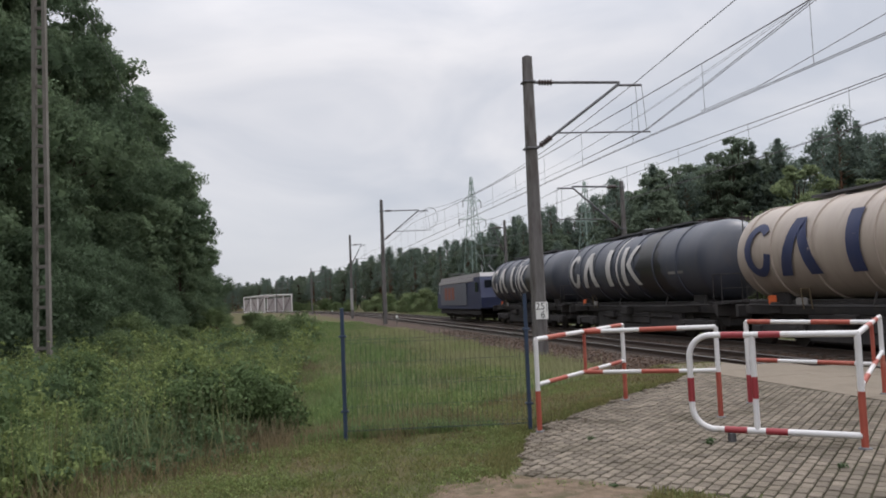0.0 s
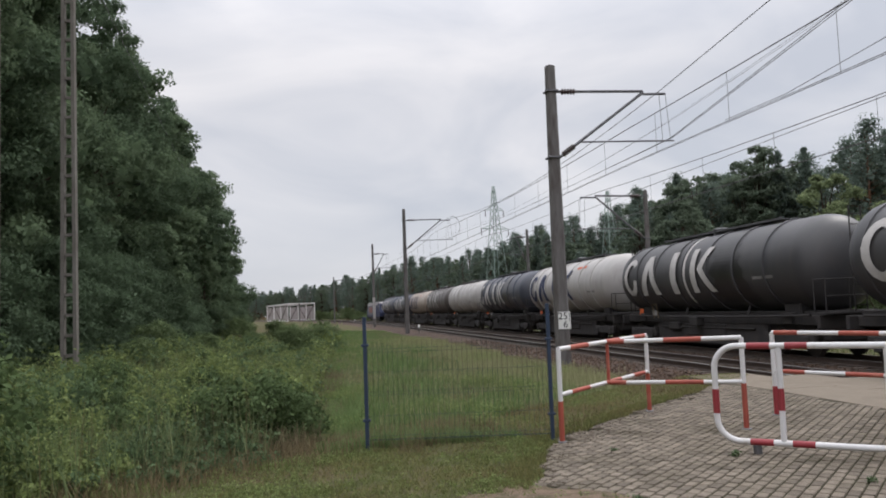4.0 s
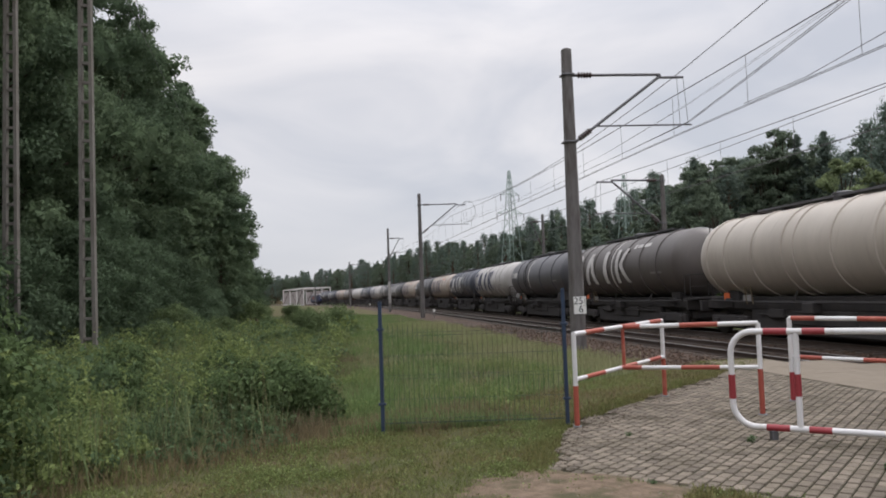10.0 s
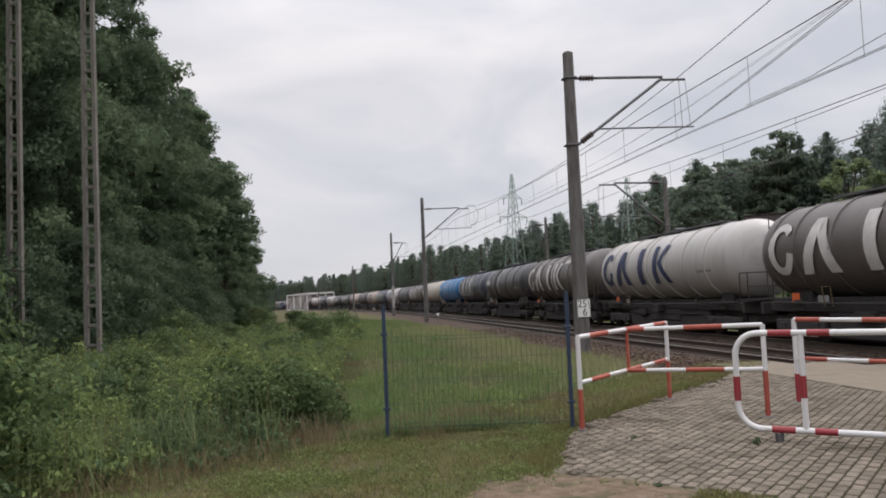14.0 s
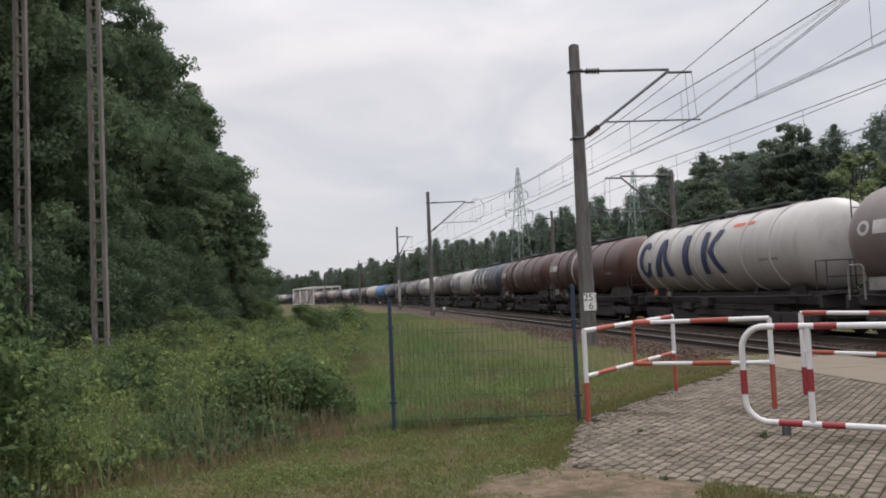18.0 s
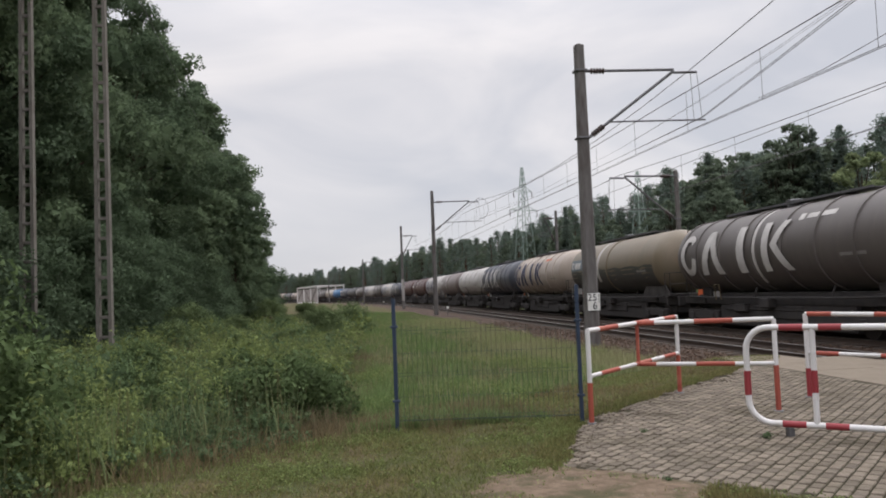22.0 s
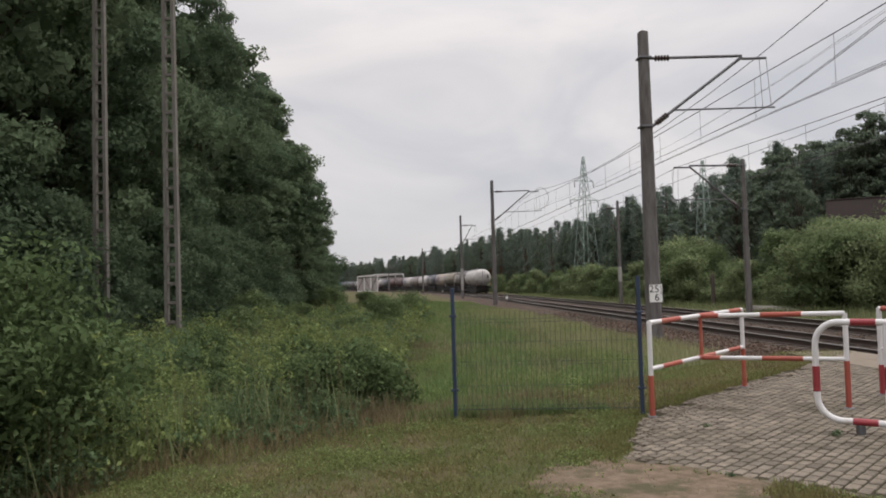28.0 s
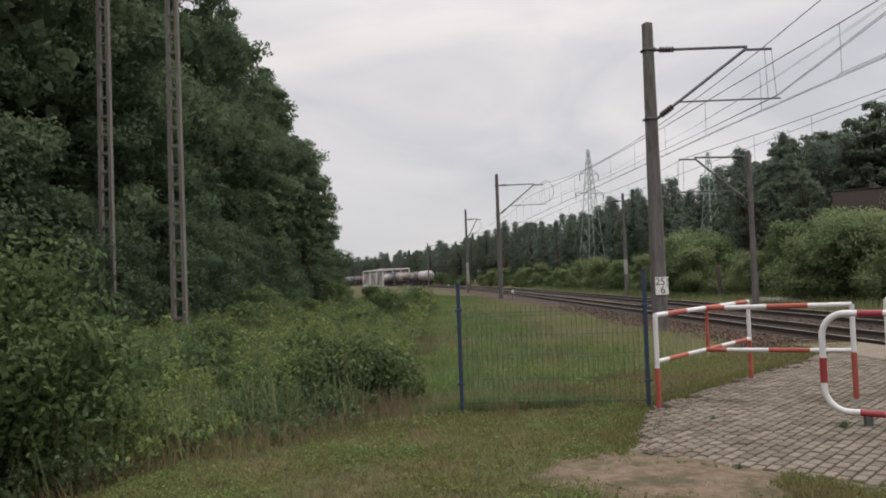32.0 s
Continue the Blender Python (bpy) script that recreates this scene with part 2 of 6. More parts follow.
M_PAVER = mat("concrete_paver", (0.182, 0.153, 0.121), 0.9, second=(0.112, 0.094, 0.074), scale=7, amount=0.75, stain=(0.092, 0.078, 0.056), stain_scale=1.3,
              stain_at=(0.46, 0.70), bump=0.35, bump_scale=90, rand=0.22, spec=0.2, coords="World")
M_PAVER_I = mat("concrete_paver_field", (0.182, 0.153, 0.121), 0.9, second=(0.112, 0.094, 0.074), scale=7, amount=0.75, stain=(0.092, 0.078, 0.056), stain_scale=1.3,
              stain_at=(0.46, 0.70), bump=0.35, bump_scale=90, island=0.22, spec=0.2, coords="World")
M_JOINT = mat("sandy_joint", (0.036, 0.029, 0.020), 0.95, second=(0.034, 0.036, 0.017), scale=3, amount=0.8, bump=0.4, spec=0.1)
M_POLE = mat("weathered_mast_concrete", (0.160, 0.150, 0.145), 0.9, second=(0.105, 0.096, 0.092), scale=2.0, amount=0.8, stain=(0.075, 0.062, 0.055),
             stain_scale=1.2, stain_at=(0.5, 0.75), bump=0.3, bump_scale=30, stretch=(3, 3, 0.6), spec=0.2)
M_LATTICE = mat("lattice_pole_concrete", (0.165, 0.154, 0.138), 0.9, second=(0.115, 0.102, 0.088), scale=2.0, amount=0.8, bump=0.3, spec=0.2)
M_STEEL = mat("dull_galvanised_steel", (0.16, 0.16, 0.17), 0.6, 0.6, second=(0.09, 0.085, 0.085), scale=4, amount=0.7)
M_WIRE = mat("aged_copper_wire", (0.10, 0.095, 0.095), 0.6, 0.5)
M_WHITE = mat("white_rail_paint", (0.62, 0.61, 0.61), 0.45, second=(0.52, 0.50, 0.48), scale=3.5, amount=0.5, stain=(0.40, 0.33, 0.27), stain_scale=4.0, stain_at=(0.66, 0.80), bump=0.05)
M_RED = mat("red_rail_paint", (0.27, 0.026, 0.034), 0.5, second=(0.20, 0.024, 0.028), scale=3.5, amount=0.6, stain=(0.30, 0.07, 0.06), stain_scale=3.0, stain_at=(0.55, 0.75), bump=0.05)
M_ORANGE_RED = mat("faded_red_rail_paint", (0.33, 0.070, 0.042), 0.6, second=(0.25, 0.048, 0.034), scale=3.5, amount=0.6, stain=(0.40, 0.15, 0.10), stain_scale=3.0, stain_at=(0.55, 0.75), bump=0.05)
M_BLUE = mat("blue_fence_paint", (0.016, 0.034, 0.070), 0.55, second=(0.012, 0.022, 0.045), scale=5, amount=0.6)
M_MESH = mat("dark_green_fence_wire", (0.014, 0.030, 0.026), 0.5)
M_SIGN = mat("white_enamel_plate", (0.78, 0.78, 0.75), 0.4, second=(0.62, 0.60, 0.56), scale=6, amount=0.4)
M_INK = mat("black_sign_paint", (0.015, 0.015, 0.015), 0.5)
M_PYLON = mat("green_painted_lattice_steel", (0.27, 0.35, 0.30), 0.7, 0.1, second=(0.18, 0.24, 0.21), scale=0.5, amount=0.6)
M_BARK = mat("tree_bark", (0.070, 0.052, 0.038), 0.95, second=(0.035, 0.026, 0.02), scale=6, amount=0.8, bump=0.6, bump_scale=12, stretch=(2, 2, 0.4), spec=0.1)
M_PINEBARK = mat("pine_bark", (0.16, 0.085, 0.05), 0.95, second=(0.07, 0.045, 0.034), scale=5, amount=0.8, bump=0.5, bump_scale=12, spec=0.1)


def leaf_mat(name, base, var, trans=0.25, second=None):
    return mat(name, base, 0.6, second=second or tuple(c * 0.6 for c in base), scale=0.55, amount=0.6, island=var, trans=trans, spec=0.08)


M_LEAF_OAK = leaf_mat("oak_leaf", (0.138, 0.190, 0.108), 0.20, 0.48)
# darker copy of the oak leaf: the wood's inner shade is in its colour
M_LEAF_DARK = leaf_mat("shade_darkened_leaf", (0.100, 0.144, 0.084), 0.20, 0.48)
M_LEAF_BUSH = leaf_mat("shrub_leaf", (0.096, 0.140, 0.058), 0.26, 0.36)
M_LEAF_DITCH = leaf_mat("willow_leaf", (0.150, 0.200, 0.092), 0.28, 0.42)
M_LEAF_LIME = leaf_mat("young_birch_leaf", (0.210, 0.260, 0.130), 0.28, 0.5)
M_LEAF_BIRCH = leaf_mat("birch_leaf", (0.165, 0.210, 0.145), 0.20, 0.50)
M_NEEDLE = leaf_mat("pine_needle", (0.150, 0.196, 0.158), 0.18, 0.50)
M_GRASS = leaf_mat("meadow_grass", (0.140, 0.188, 0.084), 0.35, 0.4, (0.205, 0.190, 0.100))
M_TURF = leaf_mat("trodden_turf", (0.122, 0.150, 0.050), 0.34, 0.38, (0.195, 0.145, 0.075))
M_GRASS_LUSH = leaf_mat("lush_bank_grass", (0.118, 0.185, 0.066), 0.35, 0.4, (0.16, 0.20, 0.085))
M_GRASS_DRY = leaf_mat("seeding_grass", (0.178, 0.142, 0.080), 0.3, 0.3)
M_STALK = leaf_mat("reddish_dry_stalk", (0.165, 0.135, 0.082), 0.3, 0.3)
M_WEED = leaf_mat("ditch_weed_leaf", (0.110, 0.162, 0.080), 0.34, 0.42)
M_WEED_LIGHT = leaf_mat("fresh_weed_leaf", (0.195, 0.244, 0.090), 0.34, 0.45)
M_GRASS_PALE = leaf_mat("pale_bank_grass", (0.275, 0.270, 0.150), 0.3, 0.4, (0.195, 0.215, 0.100))

# ---- the ground, the line and the crossing ----
def ramp(x, a, b):
    t = min(1.0, max(0.0, (x - a) / (b - a)))
    return t * t * (3 - 2 * t)


def ground_z(x, y):
    """Height of the ground: level by the crossing, a ditch beyond it, the bank of the line."""
    xs = x + bend(y)
    z = -0.40 - 0.50 * ramp(xs, -8.0, -3.5) + 0.50 * ramp(xs, -1.5, 2.8) - 0.12 * ramp(xs, 4.0, 9.0)
    z += -0.05 * ramp(xs, 18.5, 21.0) + 0.5 * ramp(xs, 22.0, 30.0)
    z -= 0.12 * ramp(xs, -9.0, -16.0) if xs < -9 else 0.0
    z += 0.10 * (noise.noise((x * 0.35, y * 0.35, 0)) + 0.5 * noise.noise((x * 1.1, y * 1.1, 4))) * ramp(y, 8.5, 13.0) * (1 - ramp(xs, 7.0, 9.5) * (1 - ramp(xs, 20, 24)))
    # the level shelf by the crossing
    edge = 9.6 + 0.32 * (x - 0.6) if x < 3.0 else 10.4 + 0.95 * (x - 3.0)
    flat = (1 - ramp(y, edge - 0.5, edge + 5.5)) * ramp(x, -5.5 - 0.1 * y, -1.8)
    if x > 8.0:
        flat = 1 - ramp(y, 16.4, 18.5)
    flat = max(flat, 1 - ramp(y, 0.5, 4.5))
    if x > 9.3:
        flat *= (1 - ramp(x, 9.3, 10.2))
    return z * (1 - flat) - 0.012 * flat


E1, E2 = Vector((0.695, 0.719, 0)), Vector((0.719, -0.695, 0))   # along and across the rows of paving blocks
CORNER = Vector((1.83, 7.20, 0))


def left_edge(x, y):
    """Positive on the paved side of the ragged grassy edge."""
    k = 0.09 * noise.noise((x * 1.7, y * 1.7, 3)) + 0.05 * noise.noise((x * 5.1, y * 5.1, 33))
    if y < 9.72:
        return (x - 2.97) * 0.928 - (y - 9.72) * 0.372 + k
    return (x - 2.97) * 0.706 - (y - 9.72) * 0.708 + k


def make_ground():
    xs = [-2500, -1500, -900, -500, -300, -200, -140, -100, -75, -55, -42, -34] + [-28 + 0.7 * i for i in range(86)] + [34, 38, 44, 52, 64, 80, 110, 160, 240, 380, 600, 1000, 1800, 2800]
    ys = [-2500, -1400, -800, -450, -250, -140, -80, -45, -25, -14, -8] + [-5 + 0.7 * i for i in range(72)] + [46 + 2.0 * i for i in range(40)] + [130 + 8 * i for i in range(22)] + [330, 370, 430, 520, 650, 850, 1150, 1600, 2300, 3200]
    mb = Mb()
    mb.v = [(x, y, ground_z(x, y)) for y in ys for x in xs]
    n = len(xs)
    mb.f = [(j * n + i, j * n + i + 1, (j + 1) * n + i + 1, (j + 1) * n + i) for j in range(len(ys) - 1) for i in range(n - 1)]
    return solid("ground", mb, M_EARTH, "rough green grassy ground with a shallow ditch", "ground", kind="structure", smooth=80)


def sweep(profile, x0, s_list, closed=True):
    """Draws an (across, up) profile along the line; up counts from the rail tops."""
    mb = Mb()
    n = len(profile)
    for s in s_list:
        p, a = track_point(s, x0)
        c, sn = math.cos(a), math.sin(a)
        mb.v += [(p.x + u * c, p.y + u * sn, p.z + w) for u, w in profile]
    for j in range(len(s_list) - 1):
        for i in range(n if closed else n - 1):
            mb.f.append((j * n + i, j * n + (i + 1) % n, (j + 1) * n + (i + 1) % n, (j + 1) * n + i))
    if closed:
        mb.f += [tuple(range(n - 1, -1, -1)), tuple(range((len(s_list) - 1) * n, len(s_list) * n))]
    mb.f = [q[::-1] for q in mb.f]
    return mb


S_LINE = [-640, -300, -100, -40, 0, 40, 88] + [88 + 14 * i for i in range(1, 62)]


def make_line():
    bed = sweep([(-8.7, -0.48), (-8.1, -0.29), (-5.5, -0.21), (1.5, -0.21), (3.0, -0.62), (3.0, -1.4), (-8.7, -1.4)], FAR_X, S_LINE)
    solid("ballast", bed, M_BALLAST, "brown rust-stained crushed stone ballast under two tracks", "ballast", kind="structure")
    web = [(-0.07, -0.172), (-0.07, -0.160), (-0.010, -0.14), (-0.010, -0.045), (-0.035, -0.035), (-0.035, -0.006), (0.035, -0.006), (0.035, -0.035),
           (0.010, -0.045), (0.010, -0.14), (0.07, -0.160), (0.07, -0.172)]
    head = [(-0.034, -0.006), (-0.028, 0.0), (0.028, 0.0), (0.034, -0.006)]
    for x0 in (NEAR_X, FAR_X):
        tr = thing("railway_track", Matrix.Identity(4), "railway track of two rusty-sided steel rails with shiny tops", "track", "tracks of the line", "structure")
        for side in (-0.7525, 0.7525):
            rail = part("rail", sweep([(u + side, w) for u, w in web], x0, S_LINE), M_RAIL, tr)
            part("rail_head", sweep([(u + side, w) for u, w in head], x0, S_LINE), M_RAILTOP, rail, "shiny polished running surface")
        mb = Mb()
        s = -30.0
        while s < 210:
            if not 0.5 < s < 16.6:
                p, a = track_point(s, x0)
                mb.box((0, 0, -0.245), (2.5, 0.26, 0.14), Matrix.Translation(p) @ Matrix.Rotation(a, 4, "Z"), 0.02)
            s += 0.65
        tagged(part("sleepers", mb, M_SLEEPER, tr, "grey-brown concrete sleepers"), kind="stuff")


def make_crossing():
    deck = thing("crossing_deck", Matrix.Identity(4), "pale tan concrete slab deck of a foot crossing over the rails", "crossing", kind="structure")
    # panels beside, between and beyond the rails
    spans = [(8.1, 9.55), (9.57, 11.12), (11.38, 12.62), (12.88, 15.12), (15.38, 16.62), (16.88, 18.6)]
    for x0, x1 in spans:
        for k in range(5):
            y0 = 0.6 + 3.18 * k
            z0 = -0.012 if x0 < 9 else (-0.10 if x0 < 11 else -0.225)
            mb = Mb()
            w = x1 - x0 - 0.045
            mb.box((0, 0, -0.09), (w, 3.16, 0.18), None, 0.015)
            ob = part("slab", mb, M_SLAB, deck)
            ob.matrix_world = pose((x0 + x1) / 2, y0 + 1.59, z0 + (0.012 if x0 < 9 else 0.0), 0, 0, 0)


def make_stones():
    """Loose ballast stones of the shoulder that lies open to the crossing."""
    mb = Mb()
    for i in range(8000):
        y = 16.8 + 34.0 * rng.random() ** 1.8
        u = rng.uniform(-8.4, -2.9) if rng.random() < 0.8 else rng.uniform(-2.9, 2.2)
        x = FAR_X + u
        if abs(abs(u) - 0.75) < 0.16 or abs(abs(u + 4) - 0.75) < 0.16:
            continue
        z = LEVEL - 0.21 - max(0.0, (-5.5 - u)) * 0.031
        s = rng.uniform(0.03, 0.075)
        a, b = rng.uniform(0.6, 1.3), rng.uniform(0.5, 0.9)
        mb.box((0, 0, 0), (s, s * a, s * b), pose(x, y, z + s * 0.2, rng.uniform(0, 60), rng.uniform(0, 60), rng.uniform(0, 180)))
    solid("ballast_stones", mb, M_STONE, "loose rust-brown ballast stones on the shoulder", "stones", kind="stuff")


make_ground()
make_line()
make_stones()
make_crossing()

# ---- wires over the line ----
def wire(name, pts, r, label, group="overhead wires"):
    return solid(name, Mb().pipe(pts, r, 5), M_WIRE, label, "wire", group)


def along(x0, z_at, y0, y1, step=4.0):
    """Points along the line at height z_at(s)."""
    out, s = [], y0
    while s <= y1:
        p, a = track_point(s, x0)
        out.append((p.x, p.y, z_at(s)))
        s += step
    return out


def make_wires():
    span = lambda s, a, b, za, zb, sag: za + (zb - za) * (s - a) / (b - a) - 4 * sag * (s - a) * (b - s) / (b - a) ** 2

    def near_mess(s):
        for a, b, za, zb in ((-95, -20, 9.0, 9.2), (-20, 27.65, 9.2, 8.25), (27.65, 75, 8.25, 9.3), (75, 112, 9.3, 9.0), (112, 400, 9.0, 8.0)):
            if s <= b:
                return span(s, a, b, za, zb, 0.35 if b < 200 else 0.0)
        return 8.0
    near_cont = lambda s: 6.44 + 0.0163 * max(0, min(s, 27)) + 0.006 * max(0, min(s, 120) - 27)
    wire("messenger_wire", along(12.0, near_mess, -80, 300), 0.016, "thin dark messenger wire over the near track")
    for dx in (-0.05, 0.05):
        wire("contact_wire", along(12.0 + dx, near_cont, -80, 300), 0.010, "thin dark contact wire over the near track")
    s = 1.3
    while s < 110:
        p, a = track_point(s, 12.0)
        wire("dropper", [(p.x, p.y, near_cont(s)), (p.x, p.y, near_mess(s) - 0.01)], 0.007, "thin upright dropper wire between overhead wires", "dropper wires")
        s += 4.87
    wire("feeder_wire", [(13.1, -30, 13.9), (13.1, 0, 11.65), (13.1, 27.65, 9.56)] + [(13.1, 27.65 + 47.35 * k / 10, span(k, 0, 10, 9.56, 10.4, 0.95)) for k in range(1, 11)] + [(12.6, 112, 9.9)], 0.015, "dark feeder wire carried on the bracket ends")
    for k in range(2):
        wire("anchor_wire", [(13.0 + 0.10 * k, 2.0, 10.63), (13.0 + 0.10 * k, 17.1, 8.74), (13.0 + 0.08 * k, 22.7, 8.04), (13.0 + 0.06 * k, 26.6, 7.58), (13.0, 33.5, 7.60), (13.0, 50, 7.75), (12.8, 75, 8.4)], 0.011, "dark wire rising from the steady tube")
    for k in range(2):
        wire("tail_wire", [(12.3 + 0.1 * k, 0, 9.5), (12.3 + 0.1 * k, 20.55, 8.13), (12.3 + 0.06 * k, 25.4, 7.86), (12.3, 33, 7.65), (12.2, 50, 7.6), (12.2, 75, 8.5)], 0.005, "thin dark tail wire rising past the mast")
    wire("anchor_wire", [(12.0, -30, 9.8), (12.0, 0, 7.92), (12.0, 14.8, 6.99), (12.0, 18.0, 6.80), (12.0, 21.0, 6.86)], 0.009, "thin dark wire leaving the contact wire upwards")
    far_mess = lambda s: span(s, -20, 43.6, 7.7, 8.0, 0.65) if s < 43.6 else (span(s, 43.6, 69.6, 8.0, 8.3, 0.3) if s < 69.6 else 8.3)
    wire("messenger_wire", along(16.0, far_mess, -80, 300), 0.015, "thin dark messenger wire over the far track")
    wire("auxiliary_wire", along(15.9, lambda s: 7.15, -80, 84), 0.012, "thin dark second wire over the far track")
    for dx in (-0.05, 0.05):
        wire("contact_wire", along(16.0 + dx, lambda s: 6.08, -80, 300), 0.010, "thin dark contact wire over the far track")
    s = 4.5
    while s < 84:
        wire("dropper", [(16.0, s, 6.08), (16.0, s, far_mess(s) - 0.01)], 0.007, "thin upright dropper wire between overhead wires", "dropper wires")
        s += 5.1
    wire("power_line", [(-7.5 - 6.0 * (k / 24) ** 1.3, 26 + 4.5 * k, 14.4 - 4 * 2.6 * (k / 24) * (1 - k / 24)) for k in range(25)], 0.012, "thin power line beside the wood")
    # loop of slack wire at the second mast's bracket
    pts = [(13.6 + 0.75 * math.sin(a), 75.0, 9.65 + 1.0 * math.cos(a)) for a in [radians(-60 + 20 * i) for i in range(13)]]
    wire("wire_loop", pts, 0.020, "round loop of slack wire at the bracket end")


# ---- the white truss bridge far down the line ----
M_WALL = mat("brown_timber_wall", (0.075, 0.058, 0.048), 0.9, second=(0.07, 0.055, 0.045), scale=1.2, amount=0.6)
M_CLAD = mat("pale_cladding_sheet", (0.30, 0.265, 0.255), 0.8, second=(0.20, 0.175, 0.165), scale=0.5, amount=0.7, rand=0.15)
M_TRUSS = mat("whitish_bridge_paint", (0.58, 0.56, 0.55), 0.7, second=(0.42, 0.39, 0.37), scale=0.4, amount=0.6)


def make_bridge():
    t = thing("truss_bridge", Matrix.Identity(4), "whitish steel truss bridge with pale side panels over the line", "bridge")
    s0, s1, n, h = 291.0, 342.0, 3, 5.8
    P = lambda s, x0, z: (lambda p: Vector((p.x, p.y, z)))(track_point(s, x0)[0])
    bay = (s1 - s0) / n
    for x0 in (9.0, 18.6):
        part("top_chord", Mb().pipe([P(s0 + bay * i, x0, h) for i in range(n + 1)], 0.22, 6), M_TRUSS, t)
        part("bottom_chord", Mb().pipe([P(s0 + bay * i, x0, -0.3) for i in range(n + 1)], 0.25, 6), M_TRUSS, t)
        for i in range(n + 1):
            s = s0 + bay * i
            part("upright", Mb().tube(P(s, x0, -0.4), P(s, x0, h), 0.24, 6), M_TRUSS, t)
            if i < n:
                a, b = (s, s + bay) if i % 2 else (s + bay, s)
                part("diagonal", Mb().tube(P(a, x0, -0.2), P(b, x0, h), 0.16, 6), M_WALL, t)
                for k in range(5):
                    q0, q1 = P(s + bay * (0.12 + 0.16 * k), x0, 0), P(s + bay * (0.12 + 0.16 * k + 0.145), x0, 0)
                    hi = 4.9
                    part("side_panel", Mb().add([(q0.x, q0.y, -0.1), (q1.x, q1.y, -0.1), (q1.x, q1.y, hi), (q0.x, q0.y, hi), (q0.x + 0.1, q0.y, -0.1), (q1.x + 0.1, q1.y, -0.1), (q1.x + 0.1, q1.y, hi), (q0.x + 0.1, q0.y, hi)],
                                                [(0, 1, 2, 3), (7, 6, 5, 4), (0, 4, 5, 1), (1, 5, 6, 2), (2, 6, 7, 3), (3, 7, 4, 0)]), M_CLAD, t, "pale pinkish cladding panel")
    for i in range(n + 1):
        s = s0 + bay * i
        part("cross_beam", Mb().tube(P(s, 9.0, h), P(s, 18.6, h), 0.22, 6), M_TRUSS, t)


# ---- house, boards and markers beyond the line ----
M_ROOF = mat("brown_roof_sheet", (0.026, 0.019, 0.017), 0.95, second=(0.018, 0.014, 0.013), scale=1.5, amount=0.7, spec=0.15)
M_BOARD = mat("pale_weathered_board", (0.50, 0.47, 0.44), 0.8, second=(0.32, 0.29, 0.26), scale=3, amount=0.6)


def make_house():
    t = thing("house", pose(39.1, 58.2, -0.25, 0, 0, -31), "low house with a dark brown pitched roof behind trees", "house")
    part("wall", Mb().box((0, 0, 2.3), (11.0, 7.5, 5.0)), M_WALL, t)
    for sy, nm in ((-1, "roof_slope"), (1, "roof_slope")):
        part(nm, Mb().add([(-5.9, sy * 4.4, 4.4), (5.9, sy * 4.4, 4.4), (5.9, 0, 7.7), (-5.9, 0, 7.7), (-5.9, sy * 4.4, 4.25), (5.9, sy * 4.4, 4.25), (5.9, 0, 7.55), (-5.9, 0, 7.55)],
                          [(0, 1, 2, 3), (7, 6, 5, 4), (0, 4, 5, 1), (1, 5, 6, 2), (2, 6, 7, 3), (3, 7, 4, 0)]), M_ROOF, t)
    part("ridge", Mb().tube((-5.9, 0, 7.7), (5.9, 0, 7.7), 0.09, 8), M_ROOF, t)
    for sx in (-1, 1):
        part("gable", Mb().add([(sx * 5.4, -3.7, 4.7), (sx * 5.4, 3.7, 4.7), (sx * 5.4, 0, 7.5), (sx * 5.5, -3.7, 4.7), (sx * 5.5, 3.7, 4.7), (sx * 5.5, 0, 7.5)],
                               [(0, 1, 2), (5, 4, 3), (0, 3, 4, 1), (1, 4, 5, 2), (2, 5, 3, 0)]), M_ROOF, t)
    for x in (-3.2, 0.0, 3.2):
        w = part("window", Mb().box((x, -3.77, 2.0), (1.2, 0.06, 1.3), None, 0.01), M_TRUSS, t)
        part("pane", Mb().box((x, -3.81, 2.0), (1.0, 0.02, 1.1)), M_GLASS_H, w, "dark window pane")


M_GLASS_H = mat("dark_house_glass", (0.02, 0.022, 0.025), 0.1)


def make_oddments():
    for i, (x, y, a, b) in enumerate(((21.2, 45.2, 4, 0), (21.5, 44.6, -8, 1), (21.4, 45.0, 14, 2), (22.6, 46.2, 35, 1))):
        solid("board", Mb().box((0, 0, 0), (2.6, 0.22, 0.09), None, 0.008), M_BOARD, "pale weathered board lying on the verge", "board", "boards on the verge",
              m=pose(x, y, ground_z(x, y) + 0.18 + 0.10 * b, 0, 4, a))
    for s, x0, h in ((72.0, 9.6, 0.5), (150.0, 9.5, 0.6), (262.0, 9.0, 0.7)):
        p, a = track_point(s, x0)
        t = thing("marker_post", Matrix.Translation((p.x, p.y, ground_z(p.x, p.y))), "short white lineside marker post", "post", "lineside markers")
        part("stake", Mb().tube((0, 0, -0.1), (0, 0, h + 0.25), 0.045, 8), M_POLE, t)
        part("plate", Mb().box((0, -0.06, h + 0.30), (0.20, 0.03, 0.24), None, 0.006), M_SIGN, t, "white plate")

    z = ground_z(22.5, 56.1)
    solid("wooden_post", Mb().lathe([(-0.1, 0.19), (0.4, 0.16), (1.5, 0.15), (2.35, 0.14), (2.45, 0.08)], 9, "z"), M_WALL, "thick dark brown weathered wooden post on the verge", "post", m=pose(22.5, 56.1, z, 1, -2, 20))


make_wires()
make_bridge()
make_house()
make_oddments()

